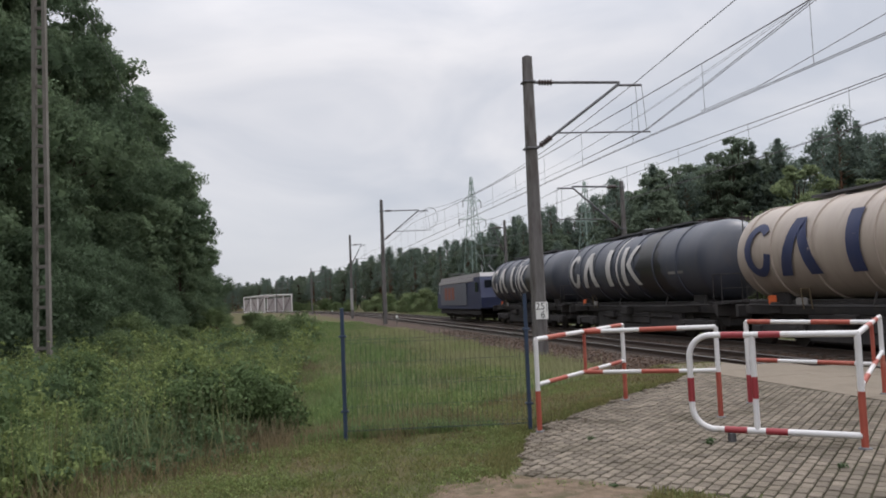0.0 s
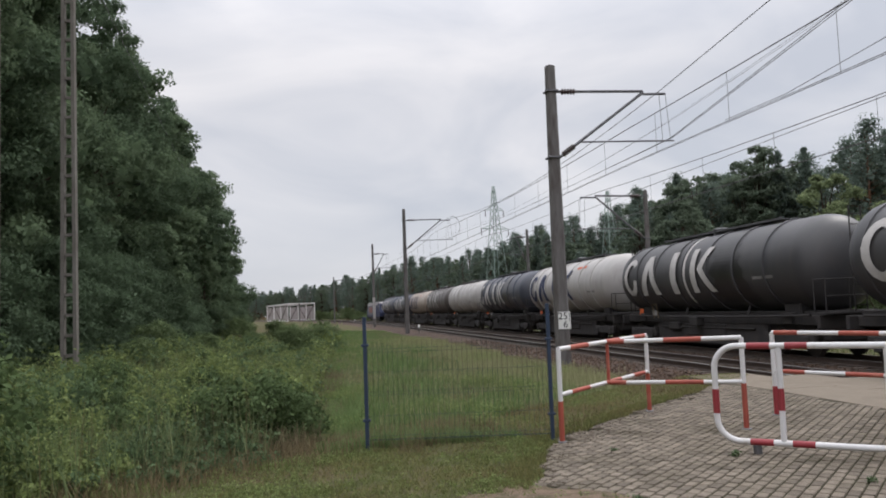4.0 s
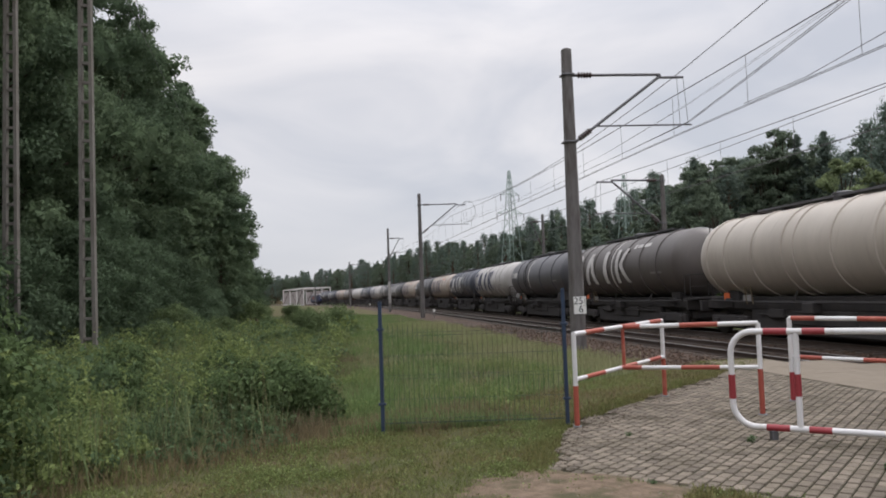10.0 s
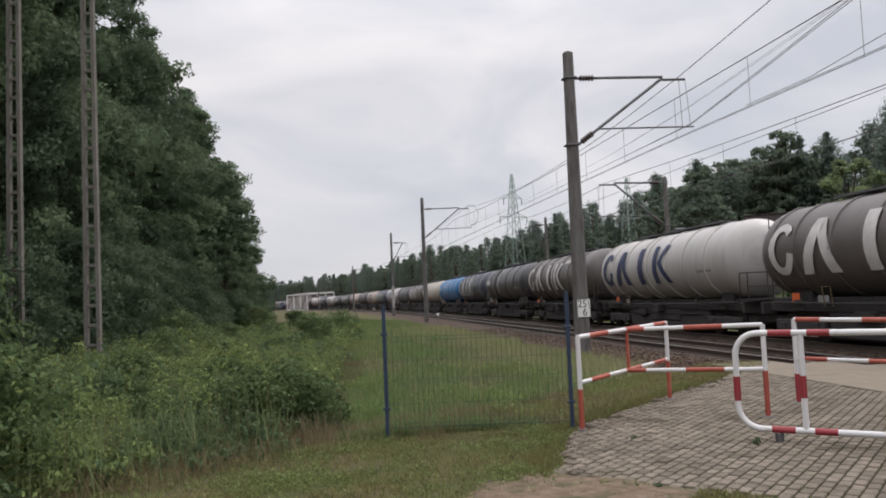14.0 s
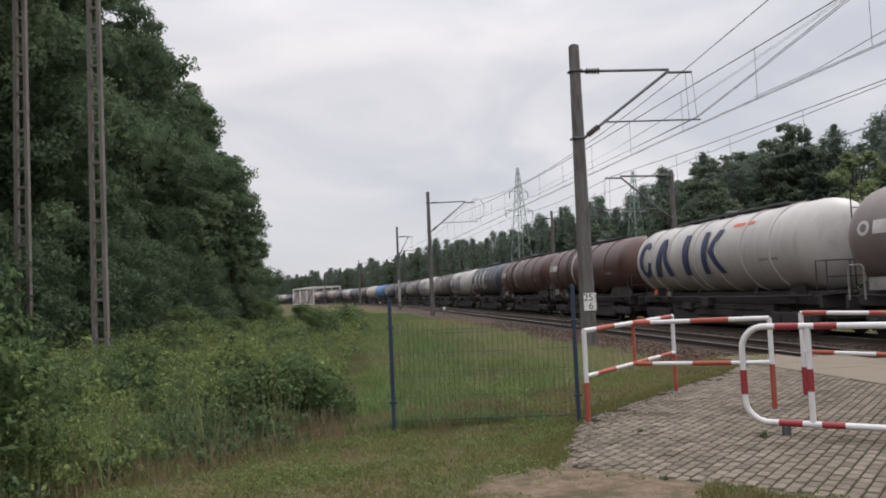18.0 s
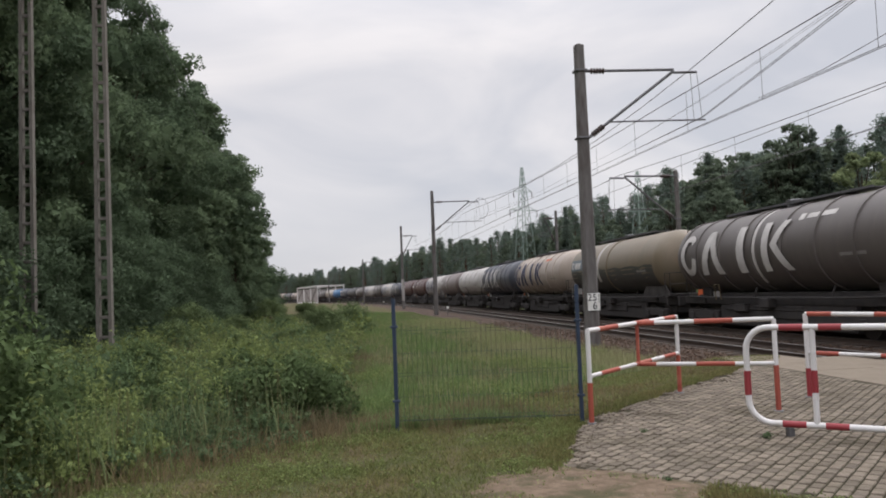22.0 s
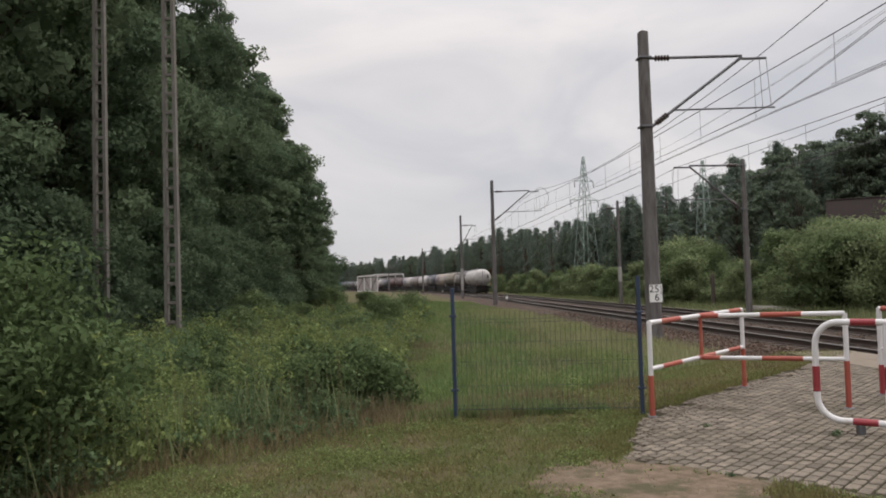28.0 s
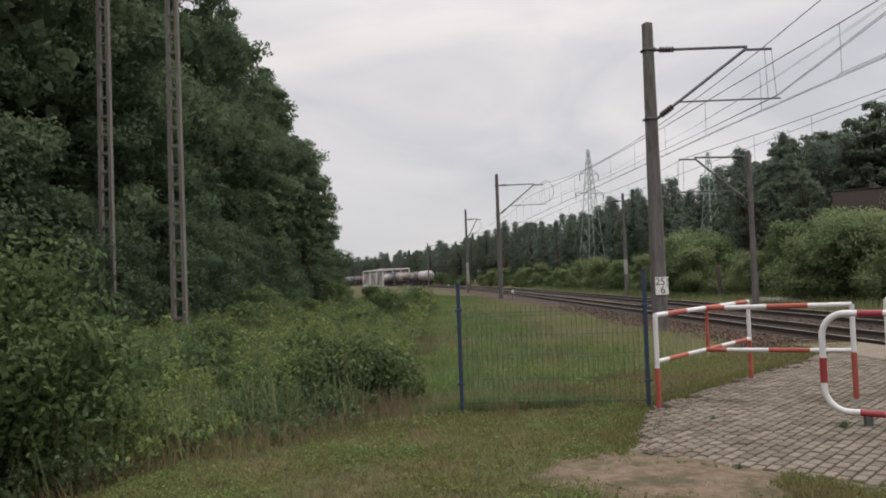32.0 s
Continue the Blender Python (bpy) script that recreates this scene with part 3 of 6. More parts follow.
# ---- barriers, fence, masts ----
def striped_rail(name, a, b, r, parent, reds, red=None, label=""):
    """A white tube with red stretches (given as fractions of its length) wrapped round it."""
    a, b = Vector(a), Vector(b)
    ob = part(name, Mb().tube(a, b, r, 12), M_WHITE, parent, label or "white-painted steel tube with red bands", smooth=40)
    for f0, f1 in reds:
        part("red_band", Mb().tube(a.lerp(b, f0), a.lerp(b, f1), r + 0.0025, 12), red or M_ORANGE_RED, ob, "red paint band", smooth=40)
    return ob


def make_barriers():
    r = 0.030
    A, B, C = Vector((2.95, 9.36, 0)), Vector((5.03, 11.52, 0)), Vector((5.40, 9.42, 0))
    E = A.lerp(B, 0.50)
    up = lambda p, z: Vector((p.x, p.y, z))
    ha, hb, hc = 1.12, 1.15, 1.16
    la, lb, lc = 0.57, 0.60, 0.60
    he, le = (ha + hb) / 2 - 0.005, (la + lb) / 2 - 0.01
    g = "crossing barriers"
    t = thing("maze_barrier", Matrix.Translation(A), "red and white tubular pedestrian maze barrier set in the paving", "barrier", g)
    o = -A
    for p, h, l, fr in ((A, ha, la, 0.44), (B, hb, lb, 0.50), (C, hc, lc, 0.50)):
        post = part("post", Mb().tube(p + o, up(p, h) + o, r, 12), M_WHITE, t, smooth=40)
        part("red_foot", Mb().tube(p + o + Vector((0, 0, 0.0)), up(p, h * fr) + o, r + 0.0025, 12), M_ORANGE_RED, post, "red-painted lower part", smooth=40)
        part("base_collar", Mb().lathe([(0, 0.065), (0.012, 0.06), (0.02, 0.04)], 12, "z", Matrix.Translation(p + o)), M_STEEL, post)
    part("upright", Mb().tube(up(E, le) + o, up(E, he) + o, 0.024, 10), M_ORANGE_RED, t, "red tube between the two rails", smooth=40)
    striped_rail("top_rail", up(A, ha) + o, up(B, hb) + o, r, t, [(0.10, 0.28), (0.48, 0.64), (0.82, 0.97)])
    striped_rail("lower_rail", up(A, la) + o, up(B, lb) + o, r * 0.9, t, [(0.10, 0.28), (0.46, 0.64), (0.80, 0.95)])
    striped_rail("top_rail", up(E, he) + o, up(C, hc) + o, r, t, [(0.0, 0.14), (0.44, 0.72)])
    striped_rail("lower_rail", up(E, le) + o, up(C, lc) + o, r * 0.9, t, [(0.0, 0.14), (0.44, 0.72)])
    # second maze barrier, with a round-cornered frame in front
    F, H, G, K = Vector((5.58, 7.04, 0)), Vector((8.6, 10.35, 0)), Vector((6.42, 10.37, 0)), Vector((7.35, 9.0, 0))
    o = -F
    t = thing("maze_barrier", Matrix.Translation(F), "red and white tubular maze barrier with a round-cornered frame", "barrier", g)
    hf, lf = 1.14, 0.62
    for p, h, fr in ((F, hf, 0.50), (H, hf, 0.5), (G, 1.16, 0.35)):
        post = part("post", Mb().tube(p + o, up(p, h) + o, r * 1.1, 12), M_WHITE, t, smooth=40)
        part("red_foot", Mb().tube(p + o, up(p, h * fr) + o, r * 1.1 + 0.0025, 12), M_RED if p is G else M_ORANGE_RED, post, "red-painted lower part", smooth=40)
        part("base_collar", Mb().lathe([(0, 0.07), (0.012, 0.065), (0.02, 0.045)], 12, "z", Matrix.Translation(p + o)), M_STEEL, post)
    part("upright", Mb().tube(up(K, 0.60) + o, up(K, 1.13) + o, 0.024, 10), M_ORANGE_RED, t, "red tube between the two rails", smooth=40)
    striped_rail("top_rail", up(F, hf) + o, up(H, hf) + o, r, t, [(0.30, 0.46), (0.62, 0.78)])
    striped_rail("lower_rail", up(F, lf) + o, up(H, lf) + o, r * 0.9, t, [(0.08, 0.24), (0.5, 0.66)])
    striped_rail("top_rail", up(G, 1.16) + o, up(K, 1.14) + o, r, t, [(0.02, 0.22), (0.55, 0.85)])
    striped_rail("lower_rail", up(G, 0.62) + o, up(K, 0.60) + o, r * 0.9, t, [(0.05, 0.26), (0.58, 0.86)])
    # front frame with round corners
    d = Vector((-0.745, 0.667, 0)).normalized()
    n, R, top, low, w = 9, 0.24, 1.145, 0.13, 1.67
    pts = [Vector((0, 0, top))]
    pts += [d * (w - R + R * math.sin(math.pi / 2 * i / n)) + Vector((0, 0, top - R + R * math.cos(math.pi / 2 * i / n))) for i in range(n + 1)]
    pts += [d * (w - R + R * math.cos(math.pi / 2 * i / n)) + Vector((0, 0, low + R - R * math.sin(math.pi / 2 * i / n))) for i in range(n + 1)]
    pts.append(Vector((0, 0, low)))
    fr = part("frame_tube", Mb().pipe(pts, r * 1.1, 12), M_WHITE, t, "white tube frame with round corners", smooth=50)
    q = lambda u, z: d * (w * u) + Vector((0, 0, z))
    for a, b in ((q(0.43, top), q(0.56, top)), (q(0.65, top), q(0.79, top)) , (q(0.42, low), q(0.55, low)), (q(0.66, low), q(0.80, low)), (q(1.0, 0.42), q(1.0, 0.68))):
        part("red_band", Mb().tube(a, b, r * 1.1 + 0.0025, 12), M_RED, fr, "red paint band", smooth=40)
    mid = part("middle_upright", Mb().tube(q(0.60, low), q(0.60, top), r, 12), M_WHITE, t, smooth=40)
    part("red_band", Mb().tube(q(0.60, 0.47), q(0.60, 0.70), r + 0.0025, 12), M_RED, mid, "red paint band", smooth=40)
    part("stop_foot", Mb().box((d * (w * 0.76)) + Vector((0, 0, 0.05)), (0.07, 0.07, 0.10), None, 0.008), M_STEEL, t, "small brown steel foot")


def make_fence():
    P, Q = Vector((0.63, 9.81, -0.02)), Vector((2.86, 9.45, -0.02))
    t = thing("mesh_fence", Matrix.Translation(P), "welded wire mesh fence panel between two blue steel posts", "fence")
    L = (Q - P).length
    ax = math.degrees(math.atan2(Q.y - P.y, Q.x - P.x))
    rot = pose(0, 0, 0, 0, 0, ax)
    for k, (u, h) in enumerate(((0, 1.60), (L, 1.69))):
        post = part("post", Mb().box((u, 0, h / 2), (0.045, 0.045, h), rot, 0.004), M_BLUE, t, "blue-painted square steel post")
        part("cap", Mb().box((u, 0, h + 0.008), (0.05, 0.05, 0.016), rot, 0.004), M_BLUE, post)
        for z in (0.36, 1.27):
            part("clamp", Mb().box((u, 0, z), (0.092, 0.055, 0.03), rot, 0.006), M_BLUE, post)
    part("mesh_frame", Mb().box((L / 2, 0, 0.12), (L - 0.05, 0.006, 0.006), rot), M_MESH, t, "thin dark green wire")
    n = int(L / 0.062)
    for i in range(n + 1):
        u = 0.03 + (L - 0.06) * i / n
        part("upright_wire", Mb().tube(rot @ Vector((u, 0.004, 0.10)), rot @ Vector((u, 0.004, 1.32)), 0.0021, 5), M_MESH, t)
    for z in (0.13, 0.17, 0.41, 0.66, 0.70, 0.94, 1.18, 1.22):
        part("cross_wire", Mb().tube(rot @ Vector((0.02, -0.004, z)), rot @ Vector((L - 0.02, -0.004, z)), 0.0023, 5), M_MESH, t)


def text_mesh(body, size):
    """Flat letters as a mesh in the x-z plane, facing -y, centred."""
    cu = bpy.data.curves.new("letters", "FONT")
    cu.body, cu.size, cu.align_x, cu.align_y, cu.extrude = body, size, "CENTER", "CENTER", 0.002
    ob = bpy.data.objects.new("letters", cu)
    me = bpy.data.meshes.new_from_object(ob)
    bpy.data.objects.remove(ob)
    me.transform(Matrix.Rotation(math.pi / 2, 4, "X"))
    return me


def mast(x, y, base, top, side, arm, number=False, white=None, heading=0.0, slim=1.0):
    """A concrete catenary mast with its hinged bracket, which reaches out on the given side."""
    m = Matrix.Translation((x, y, base)) @ Matrix.Rotation(heading, 4, "Z")
    t = thing("catenary_mast", m, "tall tapered grey-brown concrete catenary mast with a steel bracket", "mast", "catenary masts")
    h = top - base
    mb = Mb()
    vs, fs = [], []
    for k in range(9):
        z = h * k / 8
        w = (0.25 - 0.085 * k / 8) * slim
        c = w * 0.35
        vs += [(w, w - c, z), (w - c, w, z), (c - w, w, z), (-w, w - c, z), (-w, c - w, z), (c - w, -w, z), (w - c, -w, z), (w, c - w, z)]
    for k in range(8):
        fs += [(k * 8 + i, k * 8 + (i + 1) % 8, k * 8 + 8 + (i + 1) % 8, k * 8 + 8 + i) for i in range(8)]
    fs += [tuple(range(64, 72)), tuple(range(7, -1, -1))]
    part("shaft", mb.add(vs, fs), M_POLE, t)
    part("cap", Mb().lathe([(h, 0.15 * slim), (h + 0.03, 0.13 * slim), (h + 0.06, 0.07 * slim)], 10, "z"), M_POLE, t)
    if white:
        part("white_field", Mb().box((0, -0.005, (white[0] + white[1]) / 2), (0.47 * slim, 0.49 * slim, white[1] - white[0]), None, 0.06), M_LIME, t, "white-painted lower field")
    z1, z2, z3 = arm["top"] - base, arm["low"] - base, arm["tube"] - base
    L1, L2 = arm["reach"], arm["strut"]
    s = side
    part("band", Mb().box((0, 0, z1), (0.46 * slim, 0.46 * slim, 0.07), None, 0.01), M_STEEL, t)
    part("band", Mb().box((0, 0, z2), (0.50 * slim, 0.50 * slim, 0.07), None, 0.01), M_STEEL, t)
    rise = math.degrees(math.atan2(z1 - z2, L2 - 0.2))
    for z, tilt in ((z1, 0.8), (z2, rise)):
        prof = [(0.0, 0.05)]
        for k in range(5):
            prof += [(0.08 + 0.11 * k, 0.06), (0.11 + 0.11 * k, 0.115), (0.14 + 0.11 * k, 0.115), (0.16 + 0.11 * k, 0.06)]
        root = Matrix.Translation((s * 0.2, 0, z)) @ Matrix.Rotation(0 if s > 0 else math.pi, 4, "Z") @ Matrix.Rotation(-radians(tilt), 4, "Y")
        part("insulator", Mb().lathe(prof + [(0.66, 0.05)], 12, "x", root @ Matrix.Translation((0.12, 0, 0))), M_RED_INS, t, "ribbed brown porcelain insulator", smooth=40)
    part("top_arm", Mb().tube((s * 0.2, 0, z1), (s * L2, 0, z1 + 0.05), 0.055, 8).tube((s * L2, 0, z1 - 0.06), (s * L1, 0, z1 - 0.04), 0.05, 8), M_STEEL, t, smooth=40)
    part("strut", Mb().tube((s * 0.2, 0, z2), (s * L2, 0, z1), 0.055, 8), M_STEEL, t, smooth=40)
    kx = 0.2 + (L2 - 0.2) * (z3 - z2) / (z1 - z2)
    part("steady_tube", Mb().tube((s * kx, 0, z3 - 0.02), (s * (L1 + 0.25), 0, z3 + 0.03), 0.032, 8), M_STEEL, t, smooth=40)
    part("hanger_wire", Mb().tube((s * L1, 0, z1 - 0.05), (s * (L1 + 0.12), 0, z3 + 0.03), 0.010, 5).tube((s * (L1 - 0.25), 0, z1 - 0.05), (s * (L1 - 0.2), 0, z3), 0.010, 5), M_STEEL, t)
    if number:
        zz = 1.12 - base
        plate = part("number_plate", Mb().box((0.02, -0.275, zz), (0.46, 0.012, 0.62), None, 0.004), M_SIGN, t, "white plate with black kilometre figures 25 and 6")
        for body, px, pz in (("25", -0.055, 0.145), ("6", 0.03, -0.15)):
            me = text_mesh(body, 0.36)
            me.transform(Matrix.Translation((0.02 + px, -0.285, zz + pz)))
            part("figure", me, M_INK, plate, "black figure")
        part("edge_bar", Mb().box((0.205, -0.284, zz + 0.12), (0.018, 0.004, 0.30)), M_INK, plate, "black upright bar")
    return t


M_LIME = mat("worn_white_limewash", (0.36, 0.345, 0.33), 0.9, second=(0.24, 0.22, 0.21), scale=3, amount=0.7)
M_RED_INS = mat("brown_porcelain", (0.050, 0.032, 0.028), 0.3)
ARM = dict(top=9.55, low=7.07, tube=7.68, reach=4.5, strut=3.6)


def make_masts():
    mast(8.9, 27.65, -0.55, 10.50, 1, ARM, number=True)
    mast(8.9, 75.0, -1.0, 11.4, 1, dict(ARM, top=10.35, low=7.6, tube=8.4), slim=0.85)
    p, a = track_point(112.0, 8.9)
    mast(p.x, p.y, -0.9, 11.3, 1, dict(ARM, top=9.9, low=7.3, tube=7.9, reach=2.2, strut=1.6), heading=a, white=(1.6, 4.7), slim=0.8)
    # masts beyond the far track
    mast(19.5, 43.6, -0.6, 8.2, -1, dict(top=7.9, low=5.4, tube=6.0, reach=4.0, strut=3.1), slim=0.62)
    mast(19.5, 69.6, -0.6, 8.65, -1, dict(top=8.0, low=5.8, tube=6.4, reach=1.5, strut=1.1), white=(2.0, 3.4), slim=0.62)
    for s, x0, side in ((183, 8.9, 1), (262, 8.9, 1)):
        p, a = track_point(s, x0)
        mast(p.x, p.y, -0.7, 10.0, side, dict(top=9.3, low=6.9, tube=7.4, reach=4.0, strut=3.1), heading=a, slim=0.7)


def lattice_pole(x, y, base, top, lean):
    """A pre-cast power pole of two legs joined by short rungs."""
    t = thing("lattice_pole", pose(x, y, base, 0, lean, -8), "slender concrete ladder-type power pole among the trees", "utility pole", "power poles")
    h = top - base
    for sx in (-1, 1):
        mb = Mb()
        mb.add([(sx * 0.20 + i * 0.055, j * 0.09, 0) for i in (-1, 1) for j in (-1, 1)] + [(sx * 0.135 + i * 0.05, j * 0.08, h) for i in (-1, 1) for j in (-1, 1)],
               [(0, 1, 5, 4), (2, 6, 7, 3), (0, 4, 6, 2), (1, 3, 7, 5), (4, 5, 7, 6), (0, 2, 3, 1)])
        part("leg", mb, M_LATTICE, t)
    n = int(h / 0.62)
    for i in range(n):
        z = 0.35 + i * 0.62
        w = 0.20 - 0.065 * z / h
        part("rung", Mb().box((0, 0, z), (2 * w - 0.08, 0.08, 0.10), None, 0.01), M_LATTICE, t)


def make_power_poles():
    lattice_pole(-7.36, 26.0, -0.3, 15.0, -0.2)
    lattice_pole(-9.95, 26.9, -0.3, 15.5, 0.0)


def pylon(x, y, h, base, turn):
    t = thing("power_pylon", pose(x, y, base, 0, 0, turn), "tall green-grey steel lattice power pylon above the woods", "pylon", "power pylons")
    wid = lambda z: h * (0.080 - 0.074 * z / h)
    w1 = wid(0.68 * h)
    th = 0.055
    for i in (-1, 1):
        for j in (-1, 1):
            zs = [0, 0.5 * h, h]
            part("leg", Mb().pipe([(i * wid(z), j * wid(z), z) for z in zs], th, 6), M_PYLON, t)
    z, mb = 0.0, Mb()
    while z < h * 0.97:
        z2 = min(h, z + max(1.0, wid(z) * 2.3))
        a, b = wid(z), wid(z2)
        for k in range(4):
            c = [(1, 1), (-1, 1), (-1, -1), (1, -1)]
            p, q = c[k], c[(k + 1) % 4]
            mb.tube((p[0] * a, p[1] * a, z), (q[0] * b, q[1] * b, z2), 0.026, 4)
            mb.tube((q[0] * a, q[1] * a, z), (p[0] * b, p[1] * b, z2), 0.026, 4)
        z = z2
    part("bracing", mb, M_PYLON, t)
    for z, L in ((0.68 * h, 0.118 * h), (0.82 * h, 0.080 * h)):
        for sx in (-1, 1):
            mb = Mb()
            mb.tube((sx * w1, 0, z + 0.03 * h), (sx * L, 0, z), 0.04, 5).tube((sx * w1, w1, z), (sx * L, 0, z), 0.04, 5).tube((sx * w1, -w1, z), (sx * L, 0, z), 0.04, 5)
            part("cross_arm", mb, M_PYLON, t)
            part("insulator_string", Mb().tube((sx * L, 0, z), (sx * L, 0, z - 0.05 * h), 0.06, 6), M_RED_INS, t)


make_barriers()
make_fence()
make_masts()
make_power_poles()
pylon(29.7, 125.0, 21.9, -0.4, 20)
pylon(43.3, 110.0, 18.7, -0.4, 20)

# ---- the train ----
WAGON_PITCH, SPEED, HEAD_S = 16.2, 23.24, 57.35   # HEAD_S: tail of the locomotive at the start


def tank_mat(name, base, dirt, grime=0.55, rough=0.45):
    return mat(name, base, rough, second=dirt, scale=0.55, amount=grime, stain=dirt, stain_scale=1.4, stain_at=(0.56, 0.78), bump=0.03, bump_scale=20, stretch=(0.6, 2.0, 0.45))


M_TANK = {
    "black": tank_mat("soot_black_tank_paint", (0.046, 0.046, 0.050), (0.068, 0.063, 0.060)),
    "navy": tank_mat("navy_tank_paint", (0.046, 0.053, 0.076), (0.080, 0.079, 0.084)),
    "brown": tank_mat("sooty_brown_tank_paint", (0.082, 0.071, 0.066), (0.115, 0.100, 0.090)),
    "beige": tank_mat("dusty_beige_tank_paint", (0.38, 0.32, 0.27), (0.26, 0.215, 0.18)),
    "white": tank_mat("greyed_white_tank_paint", (0.445, 0.425, 0.405), (0.30, 0.28, 0.265)),
    "cream": tank_mat("cream_tank_paint", (0.43, 0.385, 0.33), (0.32, 0.28, 0.235)),
    "blue": tank_mat("bright_blue_tank_paint", (0.030, 0.150, 0.33), (0.034, 0.095, 0.20)),
    "grey": tank_mat("dark_grey_tank_paint", (0.075, 0.075, 0.085), (0.055, 0.05, 0.05)),
    "rust": tank_mat("red_brown_tank_paint", (0.056, 0.031, 0.029), (0.108, 0.038, 0.027)),
    "taupe": tank_mat("taupe_tank_paint", (0.17, 0.135, 0.125), (0.12, 0.10, 0.095)),
    "olive": tank_mat("olive_drab_tank_paint", (0.15, 0.125, 0.085), (0.20, 0.15, 0.10)),
}
M_MARK_W = mat("white_marking_paint", (0.53, 0.51, 0.49), 0.6, second=(0.36, 0.34, 0.325), scale=2.5, amount=0.6)
M_MARK_B = mat("blue_marking_paint", (0.020, 0.030, 0.085), 0.6, second=(0.04, 0.045, 0.09), scale=2.5, amount=0.6)
M_MARK_R = mat("orange_marking_paint", (0.50, 0.10, 0.03), 0.6)
M_CHASSIS = mat("black_grimy_chassis", (0.038, 0.036, 0.037), 0.85, second=(0.056, 0.049, 0.045), scale=3, amount=0.7, spec=0.25)
M_GUSSET = mat("grimy_gusset_paint", (0.075, 0.068, 0.064), 0.8, second=(0.030, 0.028, 0.027), scale=2.0, amount=0.8, spec=0.25)
M_BAND = mat("oily_green_grey_band", (0.058, 0.060, 0.055), 0.5, second=(0.036, 0.038, 0.037), scale=0.8, amount=0.7)
M_EMBLEM = mat("faded_blue_emblem_panel", (0.14, 0.175, 0.20), 0.6, second=(0.09, 0.11, 0.12), scale=2.0, amount=0.6)
M_WHEEL = mat("oily_wheel_steel", (0.035, 0.028, 0.024), 0.7, 0.3, second=(0.02, 0.018, 0.016), scale=6, amount=0.6)
M_PLATE = mat("orange_hazard_plate", (0.62, 0.12, 0.03), 0.5)
M_SPILL = mat("oily_black_spill", (0.014, 0.013, 0.014), 0.35, second=(0.024, 0.022, 0.021), scale=1.5, amount=0.7)
M_TAGW = mat("white_data_panel", (0.26, 0.25, 0.24), 0.6, second=(0.15, 0.14, 0.135), scale=7, amount=0.6)
M_YELLOW = mat("dirty_yellow_paint", (0.11, 0.078, 0.038), 0.6)
M_LAMP = mat("red_tail_disc", (0.32, 0.06, 0.045), 0.5)

TR, TL, TZ = 1.50, 15.1, 2.90     # tank radius, length, height of its axis above the rails


def on_tank(quads, r=TR + 0.008, steps=6):
    """Lays flat four-cornered shapes (u towards the wagon's tail, v upwards, from the tank's side middle) on the side towards the crossing."""
    mb = Mb()
    for q in quads:
        a, b, c, d = [Vector(p) for p in q]
        ring = []
        for j in range(steps + 1):
            f = j / steps
            for p in (a.lerp(d, f), b.lerp(c, f)):
                t = p.y / TR
                ring.append((-r * math.cos(t), -p.x, TZ + r * math.sin(t)))
        mb.add(ring, [(2 * j, 2 * j + 1, 2 * j + 3, 2 * j + 2) for j in range(steps)])
    # join corners that meet
    seen, order = {}, []
    for p in mb.v:
        k = (round(p[0], 4), round(p[1], 4), round(p[2], 4))
        order.append(seen.setdefault(k, len(seen)))
    mb.v = list(seen)
    mb.f = [tuple(order[i] for i in q) for q in mb.f]
    return mb


def bar(u0, v0, u1, v1, w):
    """A bar from one point to another as one four-cornered shape of level width w."""
    return ((u0 - w / 2, v0), (u0 + w / 2, v0), (u1 + w / 2, v1), (u1 - w / 2, v1))


def ring_shape(u, v, rx, ry, w, a0=0, a1=360, n=14):
    out = []
    for i in range(n):
        p, q = radians(a0 + (a1 - a0) * i / n), radians(a0 + (a1 - a0) * (i + 1) / n)
        out.append(((u + rx * math.cos(p), v + ry * math.sin(p)), (u + rx * math.cos(q), v + ry * math.sin(q)),
                    (u + (rx - w) * math.cos(q), v + (ry - w * 0.8) * math.sin(q)), (u + (rx - w) * math.cos(p), v + (ry - w * 0.8) * math.sin(p))))
    return out


def big_marks():
    """Five plain painted shapes along the tank's forward half: a broken ring, a chevron, a bar, and a bar beside a leaning pair."""
    h, v = 0.86, 0.10
    out = [ring_shape(-5.62, v, 0.70, h, 0.34, 42, 348, 16)]
    out.append([((-4.62, v - h), (-4.12, v - h), (-3.46, v + h), (-3.94, v + h)), ((-3.28, v - h), (-2.76, v - h), (-3.46, v + h), (-3.72, v + h * 0.55))])
    out.append([bar(-1.30, v - h, -1.35, v + h, 0.52)])
    out.append([bar(0.38, v - h, 0.38, v + h, 0.42)])
    out.append([bar(1.72, v - h, 0.95, v + 0.05, 0.44), bar(0.95, v + 0.05, 1.52, v + h, 0.40)])
    return out


def stripe_mark(u, w, a0=-0.75, a1=1.35):
    return on_tank([((u - w / 2, a0 * TR), (u + w / 2, a0 * TR), (u + w / 2, a1 * TR), (u - w / 2, a1 * TR))], steps=14)


MESHES = {}


def kept(key, make, smooth=None):
    """Builds a mesh once and hands it out again."""
    if key not in MESHES:
        MESHES[key] = shape(make(), key, smooth)
    return MESHES[key]


